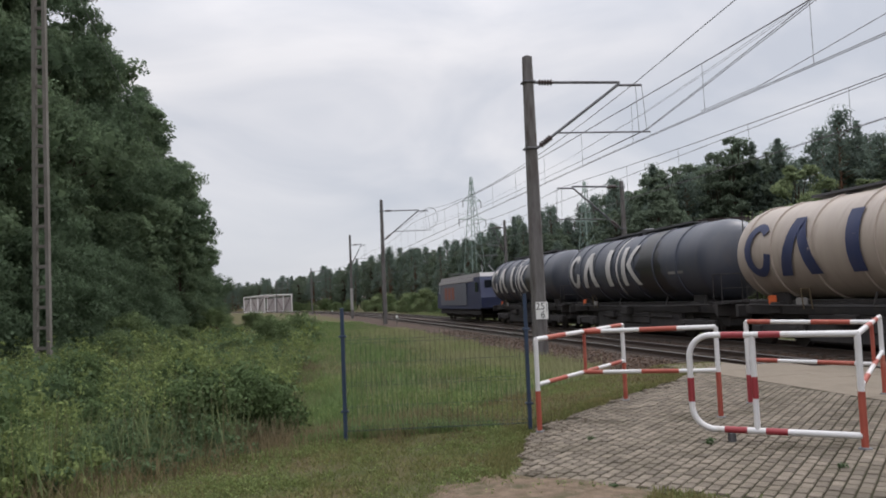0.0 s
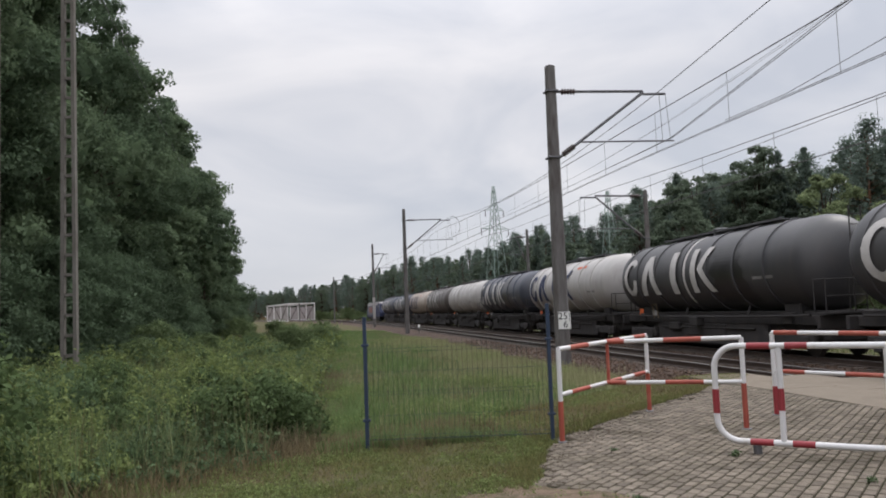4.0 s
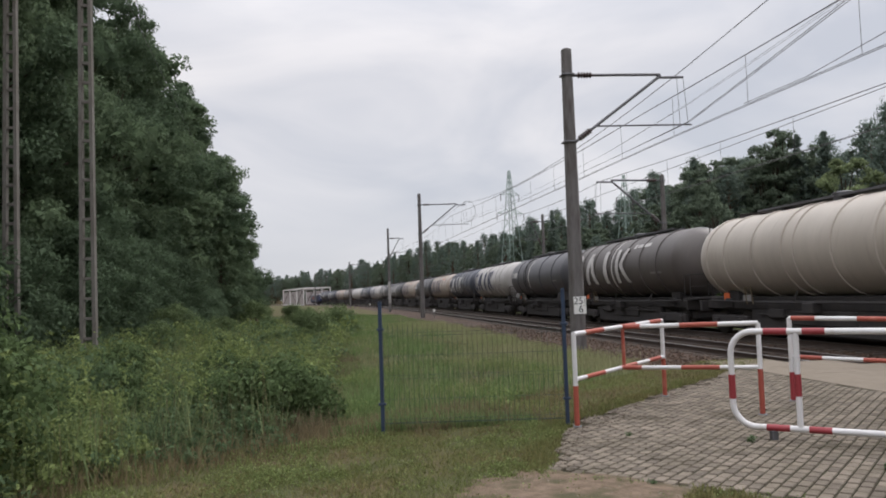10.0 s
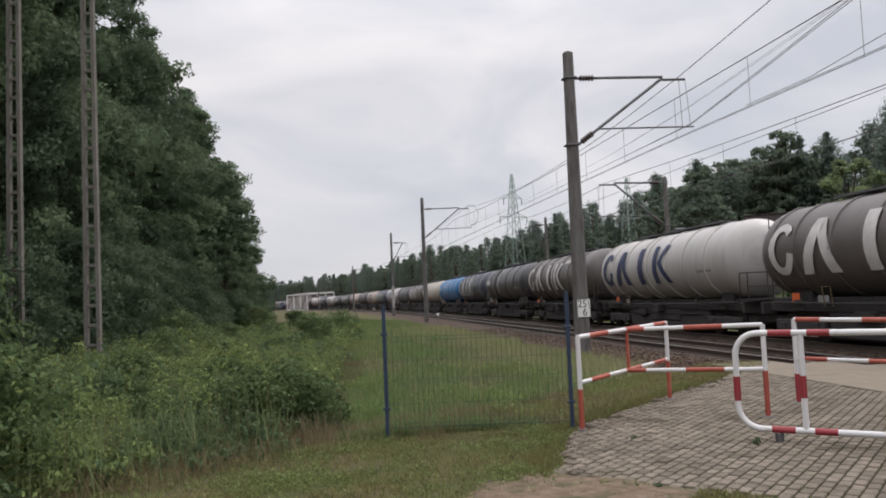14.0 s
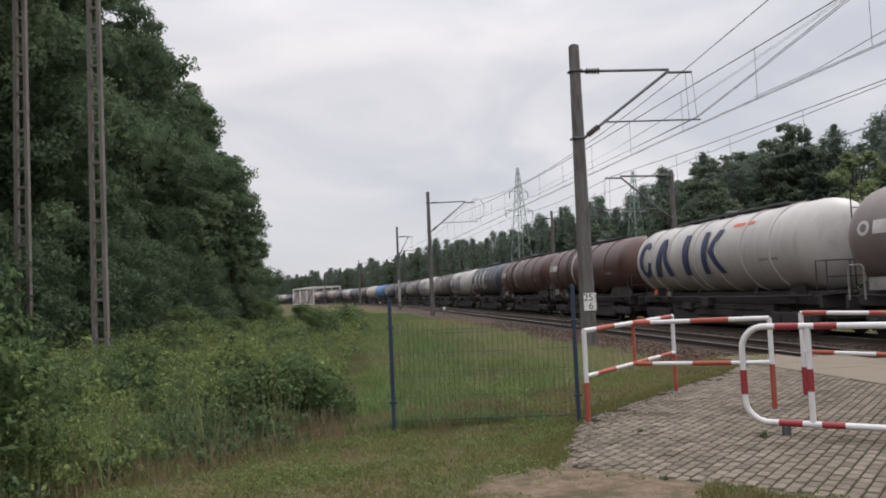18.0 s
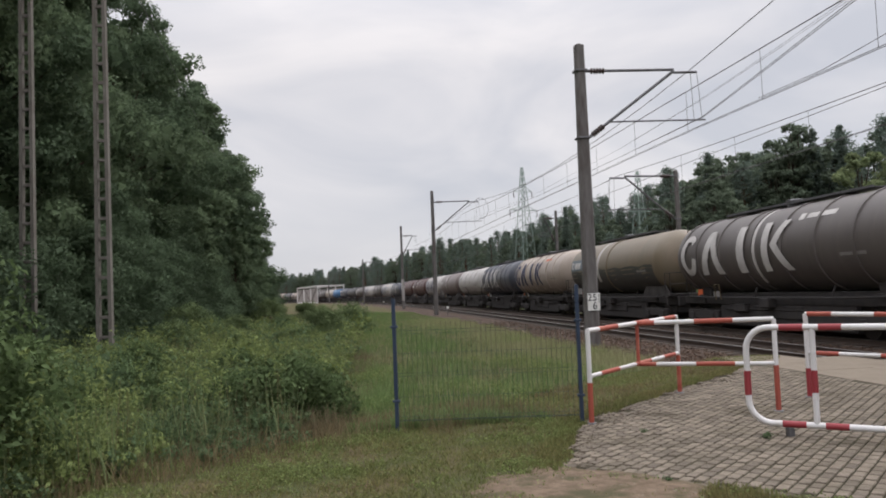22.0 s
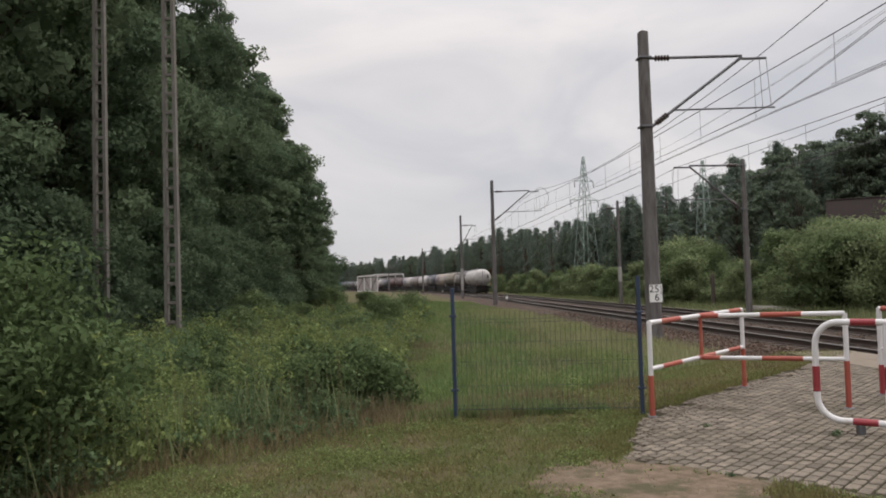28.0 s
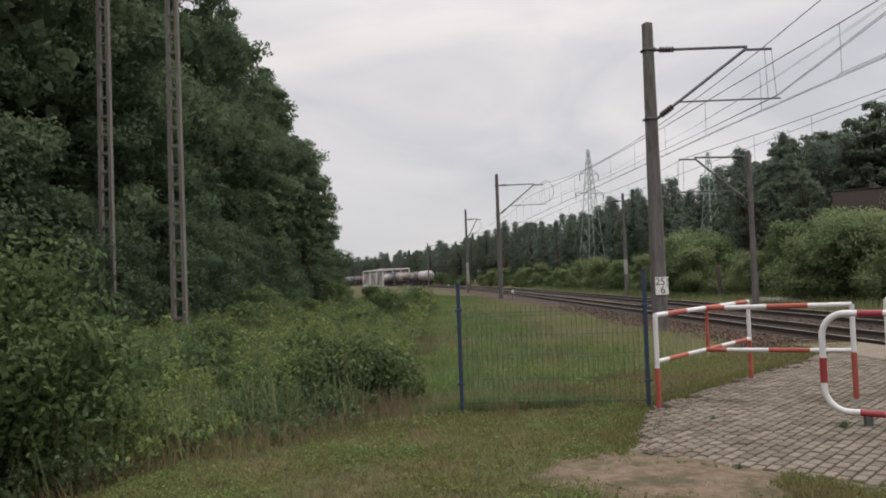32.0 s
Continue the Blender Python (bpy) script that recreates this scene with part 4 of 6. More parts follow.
def tank_mb(rings):
    half = TL / 2
    prof = [(-half, 0.05), (-half + 0.035, 0.45), (-half + 0.14, 0.85), (-half + 0.32, 1.17), (-half + 0.52, 1.36), (-half + 0.74, 1.465), (-half + 0.97, TR)]
    body = []
    for c in rings:
        body += [(c - 0.075, TR), (c - 0.06, TR + 0.045), (c + 0.06, TR + 0.045), (c + 0.075, TR)]
    prof = prof + body + [(-a, r) for a, r in prof[::-1]]
    return Mb().lathe(prof, 40, "y", Matrix.Translation((0, 0, TZ)))


RINGS = {"many": [-5.1, -3.2, -1.3, 0.6, 1.25, 3.1, 5.0, 6.3][:8], "few": [-4.6, -1.6, 1.6, 4.6], "plain": [-0.05]}


def bogie(parent, y):
    b = part("bogie", kept("bogie", lambda: Mb().box((-0.98, 0, 0.54), (0.16, 2.7, 0.36), None, 0.03).box((0.98, 0, 0.54), (0.16, 2.7, 0.36), None, 0.03).box((0, 0, 0.42), (1.2, 1.5, 0.44), None, 0.04)
                           .box((0, 0, 0.62), (1.9, 0.5, 0.28), None, 0.03).box((-1.02, 0.9, 0.46), (0.22, 0.34, 0.34), None, 0.03).box((-1.02, -0.9, 0.46), (0.22, 0.34, 0.34), None, 0.03)
                           .box((1.02, 0.9, 0.46), (0.22, 0.34, 0.34), None, 0.03).box((1.02, -0.9, 0.46), (0.22, 0.34, 0.34), None, 0.03)), M_CHASSIS, parent)
    b.location = (0, y, 0)
    for dy in (-0.9, 0.9):
        w = part("wheelset", kept("wheelset", lambda: Mb().lathe([(-0.80, 0.1), (-0.80, 0.40), (-0.795, 0.46), (-0.70, 0.46), (-0.68, 0.49), (-0.655, 0.49), (-0.65, 0.1), (0.65, 0.1),
                                                                    (0.655, 0.49), (0.68, 0.49), (0.70, 0.46), (0.795, 0.46), (0.80, 0.40), (0.80, 0.1)], 24, "x"), 30), M_WHEEL, b)
        w.location = (0, dy, 0.46)


def ladder_mb(x, z0, z1, y):
    mb = Mb().tube((x - 0.2, y, z0), (x - 0.2, y, z1), 0.022, 6).tube((x + 0.2, y, z0), (x + 0.2, y, z1), 0.022, 6)
    n = int((z1 - z0) / 0.3)
    for i in range(n):
        z = z0 + 0.2 + i * 0.3
        mb.tube((x - 0.2, y, z), (x + 0.2, y, z), 0.015, 6)
    return mb


def arc_ladder(y):
    """A ladder that follows the tank's side from the walkway down to the frame."""
    mb = Mb()
    arc = [radians(-40 + 10 * k) for k in range(13)]
    at = lambda a, dy: Vector((-(TR + 0.09) * math.cos(a), y + dy, TZ + (TR + 0.09) * math.sin(a)))
    for dy in (-0.2, 0.2):
        mb.pipe([at(a, dy) for a in arc], 0.024, 6)
    for a in arc[::1]:
        mb.tube(at(a, -0.2), at(a, 0.2), 0.016, 5)
    return mb


def saddle_plate():
    """A sloping gusset between the frame and the tank's belly over a bogie."""
    vs = []
    for x, z, w in ((-1.00, 1.26, 1.7), (-1.00, 1.86, 1.1)):
        vs += [(x, -w, z), (x, w, z), (x + 0.06, w, z), (x + 0.06, -w, z)]
    return Mb().add(vs, [(0, 1, 2, 3), (7, 6, 5, 4), (0, 4, 5, 1), (1, 5, 6, 2), (2, 6, 7, 3), (3, 7, 4, 0)])


def wagon(kind, colour, label, marks=None, small=None, rings="many", tail=False):
    t = thing("tank_wagon", Matrix.Identity(4), label, "tank wagon", "wagons of the tank train")
    end = TL / 2
    tank = part("tank", kept("tank_" + rings + colour, lambda: tank_mb(RINGS[rings]), 35), M_TANK[colour], t)
    # real frame beams, plus added low dark boxes standing in for shade beneath
    part("underframe", kept("underframe", lambda: Mb().box((-0.9, 0, 1.12), (0.14, 15.0, 0.30), None, 0.02).box((0.9, 0, 1.12), (0.14, 15.0, 0.30), None, 0.02)
                            .box((0, 0, 1.10), (1.5, 15.0, 0.62), None, 0.03).box((-0.1, 0, 0.58), (1.7, 8.4, 0.86), None, 0.06).box((0, 6.95, 0.74), (1.5, 0.9, 0.5), None, 0.05).box((0, -6.95, 0.74), (1.5, 0.9, 0.5), None, 0.05).box((-0.75, 0, 0.72), (0.5, 3.2, 0.5), None, 0.05).box((0.6, 1.5, 0.70), (0.7, 4.6, 0.55), None, 0.05).box((0.5, -2.2, 0.72), (0.6, 1.6, 0.5), None, 0.05)
                            .box((0, 7.45, 1.08), (2.5, 0.16, 0.40), None, 0.02).box((0, -7.45, 1.08), (2.5, 0.16, 0.40), None, 0.02)
                            .box((0, 5.6, 1.18), (2.1, 0.5, 0.36), None, 0.02).box((0, -5.6, 1.18), (2.1, 0.5, 0.36), None, 0.02)), M_CHASSIS, t)
    for y in (5.6, -5.6):
        part("saddle", kept("saddle", lambda: Mb().box((0, 0, 1.46), (1.7, 0.9, 0.42), None, 0.05)), M_CHASSIS, t).location = (0, y, 0)
        if small == "front":
            part("saddle_plate", kept("saddle_plate", saddle_plate), M_GUSSET, t, "grimy grey gusset under the tank").location = (0, y, 0)
        bogie(t, y)
    for y, sg in ((end + 0.02, 1), (-end - 0.02, -1)):
        for x in (-0.875, 0.875):
            b = part("buffer", kept("buffer", lambda: Mb().lathe([(-0.1, 0.12), (0.25, 0.10), (0.26, 0.07), (0.44, 0.07), (0.45, 0.23), (0.50, 0.22)], 16, "y"), 35), M_CHASSIS, t)
            b.matrix_basis = pose(x, y - 0.05 * sg, 1.06, 0, 0, 0 if sg > 0 else 180)
    part("walkway", kept("walkway", lambda: Mb().box((0, 0, TZ + TR + 0.10), (0.62, 9.0, 0.03)).box((-0.3, 0, TZ + TR + 0.13), (0.02, 9.0, 0.06)).box((0.3, 0, TZ + TR + 0.13), (0.02, 9.0, 0.06))
                         .box((0, 3.0, TZ + TR + 0.05), (0.5, 0.06, 0.12)).box((0, -3.0, TZ + TR + 0.05), (0.5, 0.06, 0.12)).box((0, 0, TZ + TR + 0.05), (0.5, 0.06, 0.12))), M_STEEL, t)
    part("dome", kept("dome", lambda: Mb().lathe([(TZ + TR - 0.06, 0.30), (TZ + TR + 0.16, 0.30), (TZ + TR + 0.18, 0.34), (TZ + TR + 0.22, 0.34), (TZ + TR + 0.26, 0.2)], 20, "z"), 35), M_STEEL, t)
    part("valve_box", kept("valve_box", lambda: Mb().box((-1.05, 0.3, 1.05), (0.5, 0.6, 0.35), None, 0.03).tube((-1.2, 0.3, 1.0), (1.2, 0.3, 1.0), 0.09, 10)), M_CHASSIS, t)
    part("brake_gear", kept("brake_gear", lambda: Mb().tube((-0.5, -2.2, 0.85), (-0.5, -1.0, 0.85), 0.2, 12).box((-0.95, 2.4, 0.85), (0.3, 0.9, 0.3), None, 0.03)
                            .tube((-1.0, -3.6, 0.8), (-1.0, 3.6, 0.8), 0.03, 6)), M_CHASSIS, t)
    part("side_pipe", kept("side_pipe", lambda: Mb().pipe([(-1.12, 6.9, 1.28), (-1.15, 3.0, 1.22), (-1.15, -3.0, 1.22), (-1.12, -6.9, 1.28)], 0.045, 6)
                           .tube((-1.15, 1.2, 1.22), (-1.0, 1.2, 1.6), 0.03, 6).tube((-1.15, -3.4, 1.22), (-1.0, -3.4, 1.6), 0.03, 6)), M_CHASSIS, t)
    part("hand_rail", kept("hand_rail", lambda: Mb().pipe([(-1.25, 3.9, 1.15), (-1.32, 3.9, 1.75), (-1.32, 3.5, 1.75), (-1.25, 3.5, 1.15)], 0.02, 6)), M_YELLOW, t, "yellow grab handle")
    part("hazard_plate", kept("hazard_plate", lambda: Mb().box((-1.02, 5.75, 1.40), (0.015, 0.42, 0.34), None, 0.004)), M_PLATE, t, "orange hazard plate")
    part("data_panel", kept("data_panel", lambda: Mb().box((-1.02, 4.3, 1.36), (0.015, 0.55, 0.24), None, 0.004)), M_TAGW, t, "white data panel")
    part("end_platform", kept("end_platform", lambda: Mb().box((0, -7.55, 1.34), (2.5, 0.62, 0.05)).tube((-1.2, -7.8, 1.36), (-1.2, -7.8, 2.35), 0.022, 6).tube((1.2, -7.8, 1.36), (1.2, -7.8, 2.35), 0.022, 6)
                              .tube((-1.2, -7.8, 2.35), (1.2, -7.8, 2.35), 0.022, 6).tube((-1.2, -7.8, 1.85), (1.2, -7.8, 1.85), 0.018, 6).tube((-0.42, -7.8, 1.36), (-0.42, -7.8, 2.35), 0.02, 6)
                              .tube((-1.2, -7.8, 2.35), (-1.2, -7.25, 2.35), 0.022, 6).tube((-1.2, -7.25, 1.36), (-1.2, -7.25, 2.35), 0.022, 6)), M_CHASSIS, t)
    part("end_ladder", kept("end_ladder", lambda: ladder_mb(0.05, 1.36, TZ + TR + 0.12, -7.66)), M_CHASSIS, t)
    if marks:
        mm = M_MARK_W if marks == "white" else M_MARK_B
        for i in range(5):
            part("painted_mark", kept("mark_%d_%s" % (i, marks), lambda i=i: on_tank(big_marks()[i], TR + 0.052), 60), mm, tank, marks + " painted shape")
        if marks == "white":
            part("painted_ring", kept("arc_w", lambda: stripe_mark(-0.45, 0.24, -0.85, 1.5)), M_MARK_W, tank, "white painted hoop")
    if colour in ("navy", "black") and rings == "many":
        part("oil_spill", kept("oil_spill", lambda: on_tank([((1.75 + 0.25 * math.sin(v * 2.1), -1.3 + 0.25 * v), (4.3 - 0.10 * v + 0.15 * math.sin(v * 3), -1.3 + 0.25 * v),
                                                             (4.3 - 0.10 * (v + 1) + 0.15 * math.sin(v * 3 + 3), -1.3 + 0.25 * (v + 1)), (1.75 + 0.25 * math.sin(v * 2.1 + 2.1), -1.3 + 0.25 * (v + 1)))
                                                            for v in range(14)], steps=2)), M_SPILL, tank, "oily black spill below the filling hatch")
    if small == "white":
        for i in range(2):
            part("small_mark", kept("small_%d" % i, lambda i=i: on_tank([[((2.05, 0.90), (2.35, 0.90), (2.35, 1.16), (2.05, 1.16))], [((2.5, 0.93), (4.0, 0.93), (4.0, 1.13), (2.5, 1.13))]][i])), M_MARK_W, tank, "small white mark")
    if small == "orange":
        part("small_mark", kept("small_o", lambda: on_tank([((2.2, 1.0), (3.7, 1.0), (3.7, 1.18), (2.2, 1.18))])), M_MARK_R, tank, "small orange mark")
    if small == "front":
        for i in range(2):
            part("small_mark", kept("front_%d" % i, lambda i=i: on_tank([ring_shape(-6.2, 0.25, 0.26, 0.22, 0.12, n=10), [((-5.8, 0.06), (-4.7, 0.06), (-4.7, 0.44), (-5.8, 0.44))]][i])), M_MARK_W, tank, "white painted mark")
        part("painted_hoop", kept("hoop_f", lambda: stripe_mark(-1.45, 0.36, -0.55, 1.25)), M_MARK_W, tank, "pale painted hoop")
        if colour in ("black", "rust", "grey"):
            part("side_ladder", kept("side_ladder", lambda: arc_ladder(2.2)), M_CHASSIS, t, "black ladder bent round the tank")
        if colour != "blue":
            part("bent_rail", kept("bent_rail", lambda: Mb().pipe([(-1.30, -0.35, 1.15), (-1.30, -0.35, 2.05), (-1.30, -0.25, 2.15), (-1.30, 0.25, 2.15), (-1.30, 0.35, 2.05), (-1.30, 0.35, 1.15)], 0.028, 6)), M_TAGW, t, "pale bent hand rail").location = (0, 6.9, 0)
        part("panel", kept("front_panel", lambda: Mb().box((-1.2, 6.0, 1.60), (0.02, 1.0, 0.36), None, 0.004)), M_TAGW, t, "white and orange data board")
    if small == "red_box":
        part("small_mark", kept("redbox", lambda: on_tank([((-6.2, 0.35), (-4.9, 0.35), (-4.9, 0.70), (-6.2, 0.70))])), M_TAGW, tank, "grey panel with a red border")
        part("side_step", kept("side_step", lambda: Mb().box((-1.55, 2.0, 2.35), (0.35, 2.2, 0.04)).tube((-1.45, 1.2, 2.33), (-1.0, 1.0, 1.3), 0.03, 6)), M_STEEL, t)
    if colour == "olive":
        part("dark_band", kept("dark_band", lambda: on_tank([((-6.52 + 0.869 * k, -1.75), (-5.651 + 0.869 * k, -1.75), (-5.651 + 0.869 * k, -0.10 + 0.05 * math.sin((k + 1) * 2.3)), (-6.52 + 0.869 * k, -0.10 + 0.05 * math.sin(k * 2.3))) for k in range(15)], TR + 0.005), 60), M_BAND, tank, "dark greenish soiled lower half")
        part("emblem_panel", kept("emblem_panel", lambda: on_tank([((-6.5, -0.05), (-4.2, -0.05), (-4.2, 0.62), (-6.5, 0.62))], TR + 0.0065)), M_EMBLEM, tank, "faded blue panel behind the emblem")
    part("note", kept("note", lambda: on_tank([((4.4, -0.42), (5.6, -0.42), (5.6, -0.32), (4.4, -0.32))], steps=2)), M_TAGW, tank, "small pale lettering bar")
    if tail:
        for x in (-1.15, 1.15):
            lamp = part("tail_signal", Mb().box((x, -7.86, 1.66), (0.20, 0.02, 0.34), None, 0.004), M_TAGW, t, "white and red tail signal plate")
            part("red_half", Mb().box((x, -7.874, 1.66), (0.10, 0.006, 0.30)), M_LAMP, lamp, "red field")
        sign = part("end_sign", Mb().box((0.78, -7.62, 3.10), (0.30, 0.02, 0.72), None, 0.01), M_INK, t, "black and white round warning sign")
        part("sign_disc", Mb().lathe([(-7.65, 0.13), (-7.63, 0.13)], 20, "y", Matrix.Translation((0.78, 0, 2.98))), M_TAGW, sign, "white disc")
        part("sign_field", Mb().box((0.78, -7.64, 3.32), (0.2, 0.012, 0.16), None, 0.003), M_TAGW, sign, "white field")
    return t


D_ = "sooty dark tank wagon with big white painted shapes"
B_ = "dusty beige tank wagon with big dark blue painted shapes"
W_ = "greyish white tank wagon with big dark blue painted shapes"
TRAIN = [
    ("navy", D_, "white", None), ("navy", D_, "white", None), ("beige", B_, "blue", "orange"), ("brown", D_, "white", "white"),
    ("white", "plain greyish white tank wagon with raised hoops", None, None), ("navy", D_, "white", None), ("white", W_, "blue", "orange"), ("black", D_, "white", None),
    ("black", D_, "white", "white"), ("beige", B_, "blue", "orange"), ("black", "smooth black tank wagon with a small white emblem", None, "front"), ("beige", B_, "blue", "orange"),
    ("navy", D_, "white", None), ("white", W_, "blue", None), ("grey", "dark grey tank wagon with a pale hoop and emblem", None, "front"), ("brown", D_, "white", "white"),
    ("cream", "plain cream tank wagon with raised hoops", None, None), ("blue", "bright blue tank wagon with raised hoops", None, "front"), ("navy", D_, "white", None),
    ("black", "smooth black tank wagon with a small white emblem", None, "front"), ("brown", D_, "white", "white"), ("white", W_, "blue", None), ("brown", D_, "white", "white"),
    ("white", W_, "blue", "orange"), ("navy", D_, "white", None), ("rust", "red-brown tank wagon with a pale hoop", None, "front"), ("rust", "red-brown tank wagon with a pale hoop", None, "front"),
    ("white", W_, "blue", "orange"), ("taupe", "smooth taupe tank wagon with a white hoop and emblem", None, "front"), ("white", "plain greyish white tank wagon with a side step", None, "red_box"),
    ("navy", D_, "white", None), ("beige", B_, "blue", "orange"), ("olive", "olive drab tank wagon with a white emblem", None, "front"), ("brown", D_, "white", "white"),
    ("white", "greyish white tail tank wagon with end ladder and signals", None, "red_box"),
]

M_LOCO_B = mat("blue_locomotive_paint", (0.010, 0.016, 0.058), 0.6, second=(0.014, 0.018, 0.038), scale=1.5, amount=0.5)
M_LOCO_G = mat("grey_locomotive_paint", (0.105, 0.112, 0.135), 0.6, second=(0.08, 0.082, 0.10), scale=1.5, amount=0.5)
M_LOCO_W = mat("pale_locomotive_roof", (0.36, 0.34, 0.34), 0.6, second=(0.26, 0.24, 0.235), scale=1.5, amount=0.6)
M_LOCO_R = mat("dull_orange_locomotive_paint", (0.24, 0.065, 0.035), 0.6, second=(0.15, 0.055, 0.04), scale=1.5, amount=0.6)
M_GLASS = mat("dark_cab_glass", (0.012, 0.014, 0.018), 0.08)


def locomotive():
    t = thing("electric_locomotive", Matrix.Identity(4), "blue and grey electric locomotive with orange side marks", "locomotive")
    hl = 9.2
    prof = [(hl - 0.55, 1.0), (hl, 1.1), (hl, 1.9), (hl - 0.75, 3.55), (-hl + 0.75, 3.55), (-hl, 1.9), (-hl, 1.1), (-hl + 0.55, 1.0)]

    def hull(pr, w):
        n = len(pr)
        return Mb().add([(sx * w * (0.93 if z > 3.3 else 1), y, z) for sx in (-1, 1) for y, z in pr],
                        [tuple(range(n)), tuple(range(2 * n - 1, n - 1, -1))] + [((i + 1) % n, i, n + i, n + (i + 1) % n) for i in range(n)])
    body = part("body", hull(prof, 1.48), M_LOCO_B, t)
    part("roof", hull([(hl - 0.85, 3.50), (hl - 1.2, 3.88), (-hl + 1.2, 3.88), (-hl + 0.85, 3.50)], 1.36), M_LOCO_W, t, "pale grey roof")
    part("roof_edge", Mb().box((-1.40, 0.9, 3.38), (0.10, 14.6, 0.30), None, 0.03), M_LOCO_W, t, "pale band under the roof")
    part("side_panel", Mb().box((-1.487, 1.6, 2.25), (0.02, 11.5, 1.85), None, 0.006), M_LOCO_G, body, "grey side panel")
    for y in (4.6, 3.0, 1.4):
        part("side_mark", Mb().box((-1.502, y, 2.35), (0.012, 1.25, 1.15), None, 0.003), M_LOCO_R, body, "dull orange-red painted mark")
    for y in (7.7, -7.7):
        part("cab_window", Mb().box((-1.485, y, 2.75), (0.02, 0.9, 0.75), None, 0.006), M_GLASS, body, "dark side window")
    for sg in (1, -1):
        part("windscreen", Mb().box((0, sg * (hl - 0.36), 2.78), (2.2, 0.03, 0.95), pose(0, 0, 0) @ Matrix.Translation((0, 0, 0)), 0.006), M_GLASS, body, "dark windscreen")
    part("skirt", Mb().box((-1.30, 0, 0.80), (0.08, 16.5, 0.52), None, 0.02).box((1.30, 0, 0.80), (0.08, 16.5, 0.52), None, 0.02).box((0, 0, 0.62), (2.2, 7.5, 0.8), None, 0.05), M_CHASSIS, t)
    for y in (5.4, -5.4):
        bogie(t, y)
    for y, sg in ((hl, 1), (-hl, -1)):
        for x in (-0.875, 0.875):
            b = part("buffer", kept("buffer", lambda: Mb()), M_CHASSIS, t)
            b.matrix_basis = pose(x, y - 0.02 * sg, 1.06, 0, 0, 0 if sg > 0 else 180)
    for y, upz in ((-6.0, 5.3), (6.0, 4.25)):
        part("pantograph", Mb().tube((-0.5, y, 3.9), (-0.3, y + 1.1, (3.9 + upz) / 2), 0.04, 6).tube((0.5, y, 3.9), (0.3, y + 1.1, (3.9 + upz) / 2), 0.04, 6)
             .tube((-0.3, y + 1.1, (3.9 + upz) / 2), (-0.4, y, upz), 0.03, 6).tube((0.3, y + 1.1, (3.9 + upz) / 2), (0.4, y, upz), 0.03, 6).tube((-0.9, y, upz), (0.9, y, upz), 0.035, 6), M_STEEL, t)
    return t


VEHICLES = []
loco = locomotive()
VEHICLES.append((loco, HEAD_S + 11.2))
for k, (colour, label, marks, small) in enumerate(TRAIN):
    plain = small in ("front", "red_box")
    w = wagon("tank", colour, label, marks, small, "few" if plain and colour not in ("olive", "taupe") else ("plain" if plain else "many"), tail=k == len(TRAIN) - 1)
    VEHICLES.append((w, HEAD_S - WAGON_PITCH * (k + 0.5)))


def vehicle_pose(s):
    p, a = track_point(s, FAR_X)
    return Matrix.Translation(p) @ Matrix.Rotation(a, 4, "Z")

# ---- woods, shrubs and grass ----
npr = np.random.RandomState(11)


def leaf_quads(centres, normals, size, aspect=0.55, droop=0.0):
    """Pointed leaf sprays at the centres, facing roughly along the normals."""
    n = len(centres)
    nr = normals + npr.normal(0, 0.50, (n, 3))
    nr /= np.linalg.norm(nr, axis=1, keepdims=True) + 1e-9
    t = npr.normal(0, 1, (n, 3))
    t[:, 2] -= droop
    t -= nr * (t * nr).sum(1, keepdims=True)
    t /= np.linalg.norm(t, axis=1, keepdims=True) + 1e-9
    b = np.cross(nr, t)
    s = size * npr.uniform(0.6, 1.35, (n, 1))
    w = s * aspect
    lift = nr * s * 0.22
    v = np.empty((n, 4, 3))
    v[:, 0] = centres - t * s * 0.5
    v[:, 1] = centres - b * w * 0.5 + lift
    v[:, 2] = centres + t * s * 0.5
    v[:, 3] = centres + b * w * 0.5 + lift
    return v.reshape(-1, 3)


def clump_leaves(clumps, per, size, core=0, dense=0.8, rise=0.15, fuzz=0.0, **kw):
    """Leaves over the skins of many small rounded clumps, denser above than below; core larger sprays fill each clump's inside."""
    cs, ns, ws, ks = [], [], [], []
    for c, r in clumps:
        d = npr.normal(0, 1, (per, 3))
        d /= np.linalg.norm(d, axis=1, keepdims=True)
        keep = (d[:, 2] > -0.55) | (npr.rand(per) < 0.45)
        d = d[keep]
        rad = (1.10 - 0.5 * npr.rand(len(d), 1) ** 1.6) * (1 - fuzz) + fuzz * npr.uniform(0.25, 1.55, (len(d), 1))
        p = np.array(c) + d * rad * np.array([r, r, r * 0.72])
        cs.append(p)
        ns.append(d * [1, 1, 1.2])
        if core:
            ws.append(np.array(c) + npr.normal(0, 0.30, (core, 3)) * np.array([r, r, r * 0.72]))
            ks.append(np.full((core, 1), r * dense))
    cs, ns = np.concatenate(cs), np.concatenate(ns)
    v = leaf_quads(cs, ns, size, **kw)
    if core:
        ws, ks = np.concatenate(ws), np.concatenate(ks)
        up = npr.normal(0, 1, ws.shape) + [0, 0, 0.4]
        v = np.concatenate([v, leaf_quads(ws, up, ks, aspect=0.7)])
        ns = np.concatenate([ns, up])
    soft = ns + npr.normal(0, 0.16 + 0.45 * fuzz, ns.shape) + [0, 0, rise]
    return v, soft / (np.linalg.norm(soft, axis=1, keepdims=True) + 1e-9)


